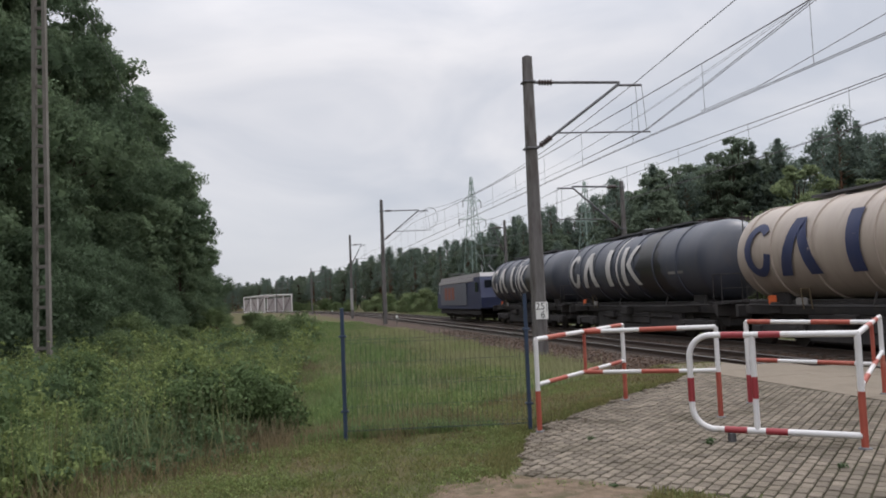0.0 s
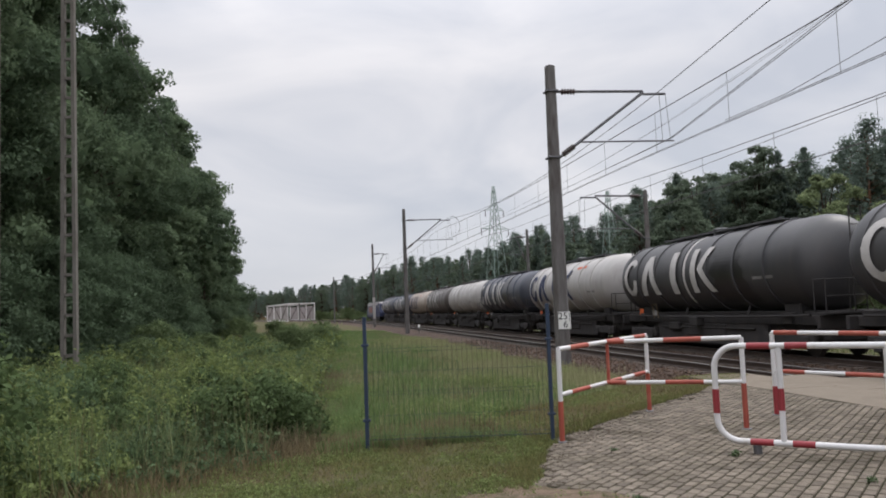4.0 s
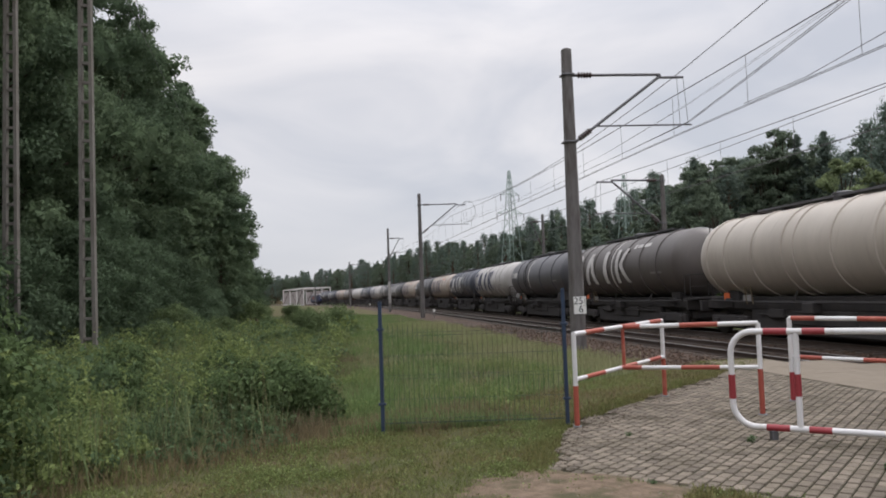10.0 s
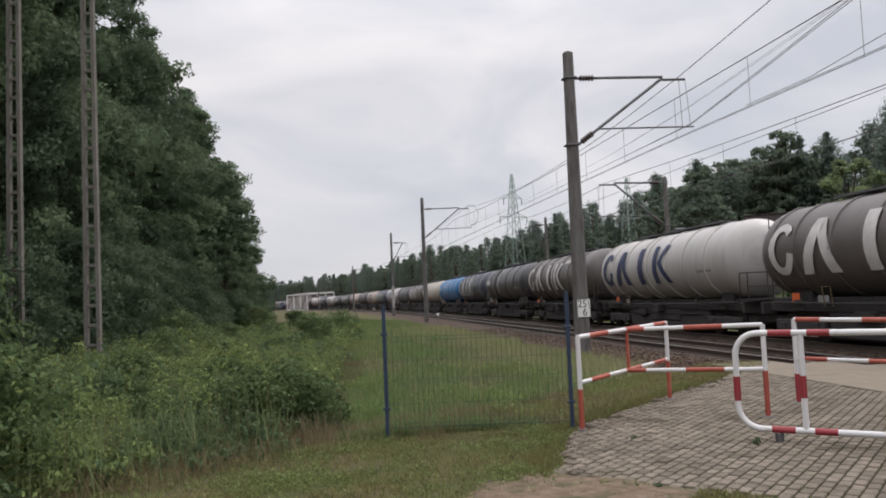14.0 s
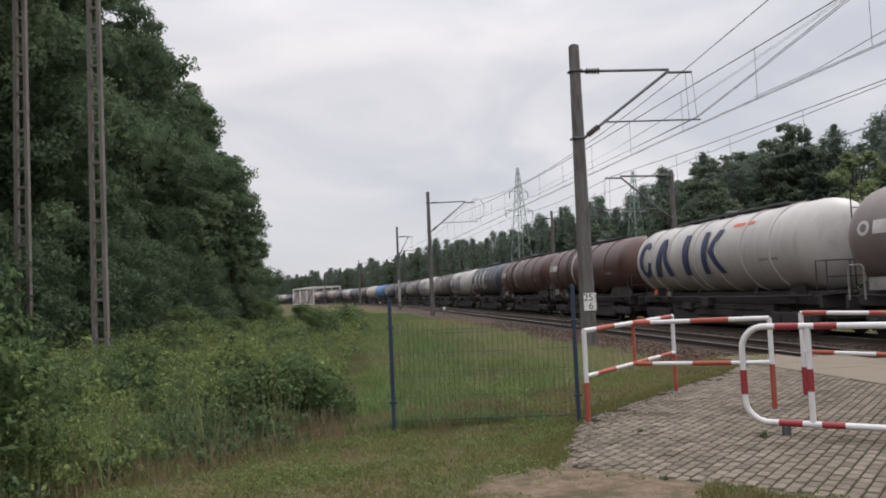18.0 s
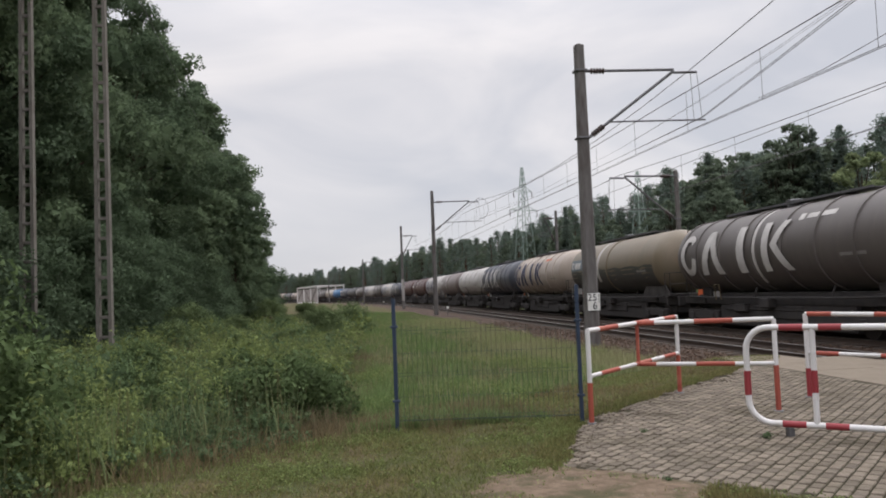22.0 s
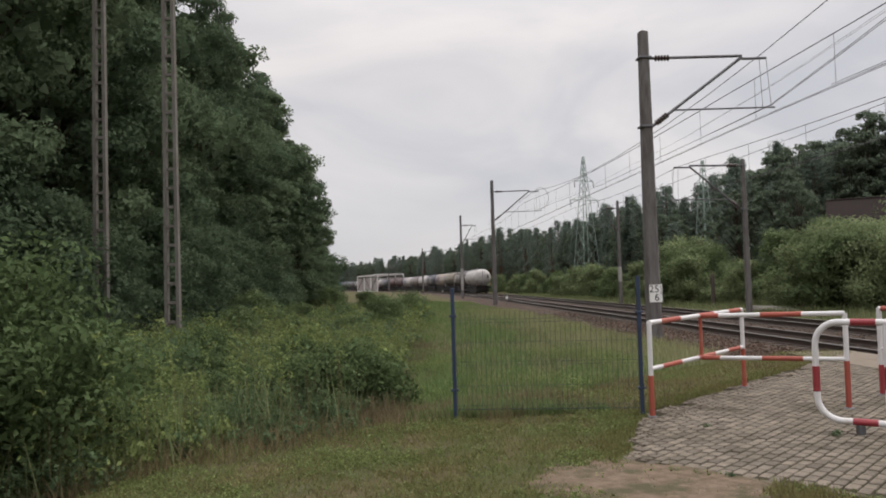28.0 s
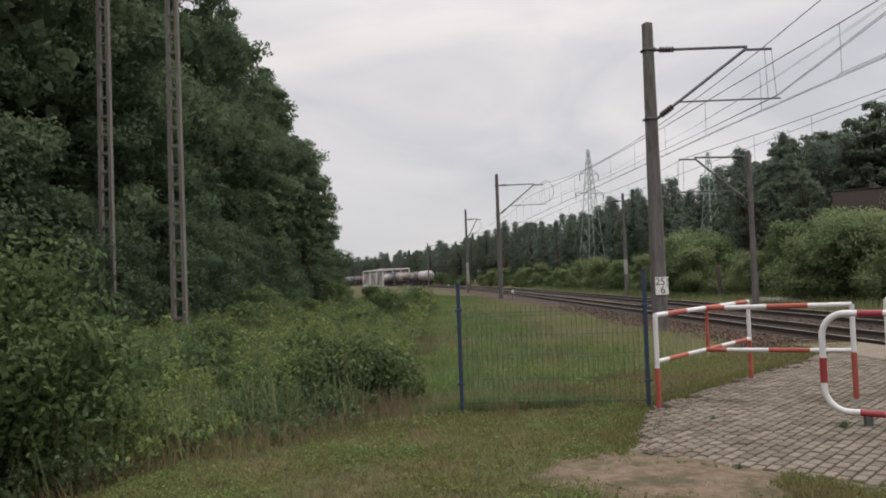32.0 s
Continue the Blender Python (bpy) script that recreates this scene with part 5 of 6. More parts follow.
def limb(mb, a, b, r0, r1, seg=6, bendy=0.25):
    a, b = Vector(a), Vector(b)
    k = 4
    pts = []
    off = Vector((rng.uniform(-1, 1), rng.uniform(-1, 1), rng.uniform(-0.3, 0.6))) * (b - a).length * bendy * 0.4
    for i in range(k + 1):
        f = i / k
        pts.append(a.lerp(b, f) + off * math.sin(math.pi * f))
    for i in range(k):
        mb.tube(pts[i], pts[i + 1], r0 + (r1 - r0) * i / k, seg, r0 + (r1 - r0) * (i + 1) / k, caps=False)


def broadleaf(name, h, spread, n_boughs, subs, per, leaf, leafmat, first=0.18, label="", cat="tree", rise=0.35, bough=1.0, fuzz=0.35):
    """A broad-leaved tree: tapered trunk, limbs and a crown of heavy boughs, each built of several leafy clumps with dark gaps between."""
    t = thing(name, Matrix.Identity(4), label, cat, "trees of the woods")
    mb = Mb()
    top = Vector((rng.uniform(-0.4, 0.4), rng.uniform(-0.4, 0.4), h * 0.86))
    limb(mb, (0, 0, -0.3), top, h * 0.018 + 0.06, 0.04, 8, 0.05)
    clumps, hearts = [], []
    for i in range(n_boughs):
        f = first + (1 - first) * ((i + 0.5) / n_boughs) ** 0.9
        env = math.sin(math.pi * min(1.0, (f - first * 0.6) / (1 - first * 0.6)) ** 0.75) ** 0.6
        a = i * 2.399 + rng.uniform(-0.5, 0.5)
        d = spread * env * (rng.uniform(0.50, 0.92) if i % 6 else rng.uniform(0.95, 1.12))
        c = Vector((d * math.cos(a), d * math.sin(a), h * f * rng.uniform(0.95, 1.02)))
        big = bough * spread * rng.uniform(0.24, 0.40) * (0.72 + 0.38 * env)
        hearts.append((c, big * 0.85))
        for k in range(subs):
            q = Vector((rng.gauss(0, 0.75) + 0.7 * math.cos(a), rng.gauss(0, 0.75) + 0.7 * math.sin(a), rng.gauss(0, 0.6) + 0.45)).normalized()
            q = Vector((q.x, q.y, q.z * 0.72)) * big * rng.uniform(0.70, 1.10)
            clumps.append((c + q, big * rng.uniform(0.28, 0.50)))
        st = Vector((0, 0, -0.3)).lerp(top, max(0.12, min(0.95, f - 0.16)))
        limb(mb, st, c, 0.05 + 0.006 * h * (1 - f), 0.02, 5)
    part("trunk", mb, M_BARK, t, smooth=60)
    v, nv = clump_leaves(clumps, per, leaf, core=9, dense=0.50, rise=rise, fuzz=fuzz)
    v2, nv2 = clump_leaves(hearts, 8, leaf, core=44, dense=0.36, rise=rise, fuzz=fuzz)
    v, nv = np.concatenate([v, v2]), np.concatenate([nv, nv2])
    part("crown", quads_mesh("crown", v, len(v) // 4, nv), leafmat, t, "dense green foliage with gaps")
    return t


def pine(name, h, spread, n_clumps, per, leaf, first=0.42, label="dark green Scots pine with a bare lower trunk"):
    t = thing(name, Matrix.Identity(4), label, "tree", "pines of the woods")
    mb = Mb()
    limb(mb, (0, 0, -0.3), (rng.uniform(-.3, .3), rng.uniform(-.3, .3), h * 0.97), 0.06 + h * 0.010, 0.03, 8, 0.03)
    clumps = []
    for i in range(n_clumps):
        f = first + (1 - first) * (i + 0.5) / n_clumps
        a = i * 2.399 + rng.uniform(-0.6, 0.6)
        d = spread * (1.05 - 0.9 * ((f - first) / (1 - first)) ** 1.4) * rng.uniform(0.45, 1.0)
        c = Vector((d * math.cos(a), d * math.sin(a), h * f))
        clumps.append((c, spread * rng.uniform(0.16, 0.30)))
        limb(mb, (0, 0, h * (f - 0.03)), c, 0.045, 0.015, 4)
    part("trunk", mb, M_PINEBARK, t, smooth=60)
    v, nv = clump_leaves(clumps, per, leaf, core=5, dense=0.6, rise=0.8, fuzz=0.9, aspect=0.30)
    part("crown", quads_mesh("crown", v, len(v) // 4, nv), M_NEEDLE, t, "ragged dark needle clumps")
    return t


def spruce(h, spread, tiers):
    """A narrow conifer: whorls of drooping boughs that shorten towards the tip."""
    t = thing("spruce_tree", Matrix.Identity(4), "dark green narrow spruce with drooping boughs", "tree", "spruces of the woods")
    mb = Mb()
    limb(mb, (0, 0, -0.3), (0, 0, h * 0.98), 0.05 + h * 0.010, 0.02, 8, 0.01)
    clumps = []
    for i in range(tiers):
        f = 0.14 + 0.85 * (i / (tiers - 1)) ** 0.85
        far = spread * (1.0 - f) ** 0.8 + 0.06
        for k in range(max(3, int(8 * (1 - f) + 3))):
            a = k * 6.283 / max(3, int(8 * (1 - f) + 3)) + i * 1.3 + rng.uniform(-0.3, 0.3)
            d = far * rng.uniform(0.7, 1.1)
            tip = Vector((d * math.cos(a), d * math.sin(a), h * (f + rng.uniform(-0.022, 0.012)) - 0.30 * d))
            limb(mb, (0, 0, h * f), tip, 0.03, 0.01, 4, 0.1)
            for g in (0.45, 0.95):
                clumps.append((Vector((0, 0, h * f)).lerp(tip, g), 0.14 + 0.22 * far * (1.2 - g * 0.5)))
    part("trunk", mb, M_BARK, t, smooth=60)
    v, nv = clump_leaves(clumps, 20, 0.34, core=3, dense=0.6, rise=0.7, fuzz=0.9, aspect=0.28, droop=0.5)
    part("crown", quads_mesh("crown", v, len(v) // 4, nv), M_NEEDLE, t, "dark drooping needle boughs")
    return t


def shrub(name, h, spread, n_clumps, per, leaf, leafmat, label, core=16, dense=0.34, rise=0.15, fuzz=0.2):
    t = thing(name, Matrix.Identity(4), label, "bush", "bushes by the line")
    mb = Mb()
    clumps = []
    for i in range(n_clumps):
        a = rng.uniform(0, 6.283)
        f = rng.uniform(0.12, 1.0)
        d = spread * math.sqrt(max(0.05, 1 - (f * 0.93) ** 2.2)) * rng.uniform(0.35, 1.0)
        c = Vector((d * math.cos(a), d * math.sin(a), h * f * rng.uniform(0.82, 0.98)))
        clumps.append((c, spread * rng.uniform(0.22, 0.36)))
        if i % 2 == 0:
            limb(mb, (rng.uniform(-.15, .15), rng.uniform(-.15, .15), -0.15), c, 0.022, 0.006, 4)
    part("stem", mb, M_BARK, t)
    v, nv = clump_leaves(clumps, per, leaf, core=core, dense=dense, rise=rise, fuzz=fuzz)
    v[:, 2] = np.maximum(v[:, 2], 0.02)
    part("foliage", quads_mesh("foliage", v, len(v) // 4, nv), leafmat, t)
    return t


def plant(src, x, y, s=1.0, turn=None, z=None, label="", sq=1.0):
    turn = rng.uniform(0, 360) if turn is None else turn
    z = ground_z(x, y) if z is None else z
    m = pose(x, y, z, rng.uniform(-2, 2), rng.uniform(-2, 2), turn) @ Matrix.Diagonal((s * sq, s * sq, s, 1))
    if "used" not in src:
        src["used"] = 1
        src.matrix_basis = m
        ob = src
    else:
        ob = copy_thing(src, m)
        ob.matrix_basis = m
    if label:
        ob["label"] = label
    return ob


def make_woods():
    OAKS = "tall dark green oak with a full crown at the wood's edge"
    DEEP = "shaded dark green oak deep in the wood"
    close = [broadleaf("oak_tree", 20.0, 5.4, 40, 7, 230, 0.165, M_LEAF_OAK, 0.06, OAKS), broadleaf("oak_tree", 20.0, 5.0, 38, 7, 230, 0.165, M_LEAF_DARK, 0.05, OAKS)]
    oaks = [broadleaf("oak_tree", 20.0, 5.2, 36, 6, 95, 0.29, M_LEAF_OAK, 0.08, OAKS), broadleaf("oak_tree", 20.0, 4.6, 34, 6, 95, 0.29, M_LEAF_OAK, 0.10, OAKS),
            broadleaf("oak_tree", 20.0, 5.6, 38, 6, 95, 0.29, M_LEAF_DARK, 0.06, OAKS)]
    # the inner trees take the leaf colour with shade mixed in
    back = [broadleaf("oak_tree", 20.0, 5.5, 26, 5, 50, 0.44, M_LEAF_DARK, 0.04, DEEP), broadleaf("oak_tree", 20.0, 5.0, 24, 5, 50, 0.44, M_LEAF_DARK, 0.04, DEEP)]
    # the wood on the camera's side of the line
    y, i = 27.0, 0
    while y < 112:
        hgt = 22.6 if y < 58 else 23.5 if y < 70 else (21.5 if y < 90 else 18.5)
        plant((close if y < 58 else oaks)[i % (2 if y < 58 else 3)], (-16.7 if y < 55 else -15.3 if y < 78 else -14.3 if y < 102 else -15.3) + rng.uniform(-0.7, 0.7), y, hgt / 20 * rng.uniform(0.95, 1.05))
        plant(back[i % 2], -22.5 + rng.uniform(-1.5, 1.5), y + 3, 1.08 * rng.uniform(0.95, 1.08))
        if y < 75:
            plant(back[(i + 1) % 2], -29 + rng.uniform(-2, 2), y + rng.uniform(-2, 2), 1.1)
        y += 5.8
        i += 1
    for x, y in ((-24, 20), (-29, 27), (-33, 34), (-19.5, 23.5), (-21.5, 18)):
        plant(back[0], x, y, 1.1)
    y = 114.0
    while y < 300:
        plant(oaks[i % 3] if y < 150 else back[i % 2], -15.5 - bend(y) + rng.uniform(-1, 1), y, rng.uniform(0.44, 0.58), sq=1.2)
        plant(back[i % 2], -22 - bend(y) + rng.uniform(-1, 1), y + 2, rng.uniform(0.50, 0.64), sq=1.2)
        y += 6.5
        i += 1
    for x, y, sc in ((-12.4, 84.0, 0.66), (-10.4, 86.0, 0.42), (-10.0, 76.0, 0.40), (-12.6, 70.0, 0.60), (-11.6, 95.0, 0.62), (-13.5, 99.0, 0.70), (-13.0, 108.0, 0.56)):
        plant(oaks[i % 3], x, y, sc)
        i += 1
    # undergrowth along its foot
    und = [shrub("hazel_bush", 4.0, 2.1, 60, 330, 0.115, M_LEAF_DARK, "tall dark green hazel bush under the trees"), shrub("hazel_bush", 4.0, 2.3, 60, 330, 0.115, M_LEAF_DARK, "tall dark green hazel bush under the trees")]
    y = 29.0
    while y < 130:
        plant(und[i % 2], -11.2 - bend(y) + rng.uniform(-0.8, 0.8), y, rng.uniform(0.75, 1.55))
        if y < 90:
            plant(und[(i + 1) % 2], -13.0 + rng.uniform(-0.8, 0.8), y + 1.5, rng.uniform(1.1, 2.0))
        y += 3.4
        i += 1
    for x, y, sc in ((-13.2, 24.5, 1.7), (-15.5, 22.5, 2.1), (-17.0, 25.5, 2.4), (-12.0, 26.8, 1.4)):
        plant(und[0], x, y, sc)
    # the wood beyond the line
    pines = [pine("pine_tree", 15.0, 2.5, 64, 62, 0.34, 0.30), pine("pine_tree", 15.0, 2.2, 60, 62, 0.34, 0.26), pine("pine_tree", 15.0, 2.8, 66, 62, 0.34, 0.36)]
    mids = [broadleaf("birch_tree", 13.0, 2.9, 50, 5, 32, 0.27, M_LEAF_BIRCH, 0.10, "green birch at the far wood's edge", rise=0.8, bough=0.8, fuzz=1.0), broadleaf("birch_tree", 13.0, 3.2, 52, 5, 32, 0.27, M_LEAF_BIRCH, 0.08, "green birch at the far wood's edge", rise=0.8, bough=0.8, fuzz=1.0)]
    spruces = [spruce(15.0, 2.5, 30), spruce(15.0, 2.1, 32)]
    # outline of the far wood against the sky: bearing in degrees and rise over distance
    SKY_A = [15.0, 17.0, 19.5, 21.4, 23.6, 26.1, 27.8, 29.8, 31.4, 34.7, 36.0, 37.5, 40.0, 46.0]
    SKY_T = [0.070, 0.076, 0.089, 0.112, 0.131, 0.148, 0.148, 0.160, 0.168, 0.164, 0.160, 0.180, 0.176, 0.170]
    reach = lambda x, y: 1.95 + float(np.interp(math.degrees(math.atan2(x, y)), SKY_A, SKY_T)) * math.hypot(x, y)
    s = 34.0
    while s < 620:
        step = 2.7 if s < 150 else (5.0 if s < 320 else 7.5)
        for d, k in ((33.5, 0), (38.5, 1), (44.0, 2)):
            if k == 2 and s > 320:
                continue
            p, a = track_point(s + rng.uniform(-1.2, 1.2), FAR_X + (d - FAR_X) + rng.uniform(-1.6, 1.6))
            az = math.degrees(math.atan2(p.x, p.y))
            if (abs(az - 13.36) < 1.35 and p.length < 133) or (abs(az - 21.5) < 1.9 and p.length < 126) or (az > 28.2 and p.length < 77):
                continue
            r = rng.random()
            src, tall = (rng.choice(pines), 15.0) if r < 0.34 else ((rng.choice(spruces), 15.0) if r < 0.50 else (rng.choice(mids), 13.6))
            if s < 105:
                hh = reach(p.x, p.y) / tall * (rng.uniform(0.86, 1.03) if k else rng.uniform(0.72, 0.95))
            else:
                hh = rng.uniform(0.86, 1.04) * (1.0 if k else 0.92) * (0.98 if s < 190 else 1.12)
            plant(src, p.x, p.y, hh, z=ground_z(p.x, p.y), sq=1.0 if s < 300 else 1.3)
        s += step
    for r in (129, 134, 140, 147):
        for k in range(5):
            a = radians(19.3 + 1.1 * k + rng.uniform(-0.4, 0.4))
            x, y = r * math.sin(a), r * math.cos(a)
            plant(rng.choice(pines + mids), x, y, min(1.3, reach(x, y) / 15.0 * rng.uniform(0.85, 1.0)))
    for r in (80, 86, 93):
        for k in range(10):
            a = radians(28.4 + 1.7 * k + rng.uniform(-0.5, 0.5))
            x, y = r * math.sin(a), r * math.cos(a)
            src, tall = (rng.choice(pines), 15.0) if rng.random() < 0.4 else (rng.choice(mids), 13.6)
            plant(src, x, y, reach(x, y) / tall * rng.uniform(0.86, 0.99))
    # single dark conifers that stand above the rest, and a pale birch before them
    for az, r, src, f in ((23.7, 92, pines[1], 1.04), (26.2, 88, spruces[0], 1.03), (33.1, 79, spruces[0], 1.01), (34.4, 79, spruces[1], 1.03), (38.0, 78, pines[0], 1.06), (39.2, 79, spruces[0], 1.0), (31.3, 80, mids[0], 1.18)):
        x, y = r * math.sin(radians(az)), r * math.cos(radians(az))
        plant(src, x, y, reach(x, y) / 15.0 * f)
    pale = broadleaf("birch_tree", 11.0, 3.0, 24, 6, 60, 0.26, M_LEAF_LIME, 0.12, "light green birch before the dark conifers", rise=0.8, bough=0.9, fuzz=0.9)
    for az, r, hgt in ((35.4, 68.0, 11.0), (39.5, 66.0, 9.2)):
        plant(pale, r * math.sin(radians(az)), r * math.cos(radians(az)), hgt / 11.0)
    # young trees and shrubs on the far verge
    light = [shrub("young_tree", 4.6, 2.6, 46, 170, 0.19, M_LEAF_LIME, "light green young tree beside the line", rise=0.5, fuzz=0.7), shrub("young_tree", 4.6, 2.4, 42, 170, 0.19, M_LEAF_DITCH, "fresh green young tree beside the line", rise=0.5, fuzz=0.7)]
    for x, y, sc in ((26.5, 46.5, 1.05), (29.5, 52.2, 1.2), (28.5, 50.0, 1.1), (24.8, 43.5, 0.95), (30.0, 45.0, 0.9), (27.5, 54.5, 1.1), (31.5, 52.0, 0.95), (25.5, 39.0, 0.9), (29.5, 40.0, 1.2), (33.0, 47.5, 1.4), (28.0, 35.0, 1.2), (24.7, 44.6, 0.95), (26.3, 42.9, 1.0), (23.8, 46.2, 0.85), (28.6, 45.8, 1.05),
                     (23.5, 66.0, 1.0), (24.6, 70.0, 1.1), (25.6, 64.0, 1.0), (26.5, 72.0, 1.2), (22.9, 61.5, 0.85)):
        plant(rng.choice(light), x, y, sc)
    s = 56.0
    while s < 330:
        p, a = track_point(s, 25.0 + rng.uniform(-2.5, 4.5))
        plant(rng.choice(light), p.x, p.y, rng.uniform(0.35, 0.90), z=ground_z(p.x, p.y))
        s += rng.uniform(1.2, 3.0) if s < 170 else rng.uniform(3.0, 6.5)


def make_shrubs():
    big = shrub("dogwood_bush", 2.0, 1.45, 120, 420, 0.060, M_LEAF_BUSH, "broad leafy green dogwood bush in the ditch", core=60, dense=0.15)
    plant(big, -4.65, 8.3, 1.32)
    plant(big, -6.3, 9.6, 1.35)
    plant(big, -5.2, 6.6, 0.95)
    plant(big, -6.9, 12.5, 1.0)
    low = shrub("low_bush", 1.0, 0.95, 60, 200, 0.060, M_LEAF_BUSH, "low dark green bush among the weeds", core=30, dense=0.22)
    dk = shrub("low_bush", 1.0, 0.9, 60, 200, 0.060, M_LEAF_BUSH, "low dark green bush among the weeds", core=30, dense=0.22)
    plant(dk, -0.85, 11.2, 1.12)
    plant(dk, -1.8, 11.8, 0.95)
    for x, y, sc in ((-3.4, 11.0, 0.9), (-5.0, 13.5, 1.1), (-3.0, 14.5, 0.95), (-6.5, 16.5, 1.2), (-4.4, 18.0, 1.0), (-2.4, 18.5, 0.85), (-7.8, 19.5, 1.3), (-5.6, 22.0, 1.2), (-3.2, 24.0, 1.0)):
        plant(low, x, y, sc)
    far = shrub("ditch_bush", 2.2, 1.7, 54, 170, 0.11, M_LEAF_DITCH, "rounded green bush in the ditch by the line")
    for x, y, sc in ((-0.8, 45.0, 0.85), (0.3, 47.5, 0.9), (-2.8, 42.0, 0.45), (-5.0, 38.0, 0.45), (-7.0, 34.0, 0.6), (-0.9, 58.0, 0.7), (-4.5, 62.0, 0.6), (-2.0, 75.0, 0.8), (-6.5, 50.0, 0.6), (-8.3, 44.0, 0.9), (-3.8, 90.0, 0.9), (-7.0, 80.0, 1.0)):
        plant(far, x, y, sc)


def blades(pts, hgt, width, lean=0.35):
    """Upright grass blades, each a narrow tapering strip."""
    n = len(pts)
    a = npr.uniform(0, 2 * np.pi, n)
    d = np.stack([np.cos(a), np.sin(a), np.zeros(n)], 1)
    side = np.stack([-np.sin(a), np.cos(a), np.zeros(n)], 1)
    h = hgt * npr.uniform(0.55, 1.25, (n, 1))
    w = width * npr.uniform(0.7, 1.4, (n, 1))
    ln = npr.uniform(0, lean, (n, 1)) * h
    v = np.empty((n, 4, 3))
    up = np.array([0, 0, 1.0])
    v[:, 0] = pts - side * w
    v[:, 1] = pts + side * w
    v[:, 2] = pts + d * ln + side * w * 0.25 + up * h
    v[:, 3] = pts + d * ln - side * w * 0.25 + up * h
    return v.reshape(-1, 3)


def scatter(n, x0, x1, y0, y1, want, power=1.0):
    """Random ground places in a rectangle, kept with the chance that want(x, y) gives; thicker near the camera."""
    out = []
    while len(out) < n:
        x, y = rng.uniform(x0, x1), y0 + (y1 - y0) * rng.random() ** power
        if rng.random() < want(x - 0.0, y):
            out.append((x, y, ground_z(x, y)))
    return np.array(out)


def shelf_edge(x):
    """Where the trodden, mown shelf ends and the tall growth of the ditch begins."""
    return 7.3 + 0.75 * (x + 3.0) if x < 0.4 else 9.9 + 0.1 * x


def paved(x, y):
    return left_edge(x, y) > 0.02 and (Vector((x, y, 0)) - CORNER).dot(E1) > 0.0 and x < 12


def in_sand(x, y):
    d = Vector((x, y, 0)) - Vector((1.98, 6.40, 0))
    return (d.dot(E2) / 0.80) ** 2 + (d.dot(E1) / 0.62) ** 2 < 1.0 + 1.5 * noise.noise((x * 2.2, y * 2.2, 14)) + 0.7 * noise.noise((x * 7.0, y * 7.0, 15))


def lawn(x, y):
    """The short grass between the fence, the paving and the ballast."""
    return 2.6 < x < 9.4 and 9.3 < y < 24 and not paved(x, y) and y < 13 + 1.2 * (x - 2.6)


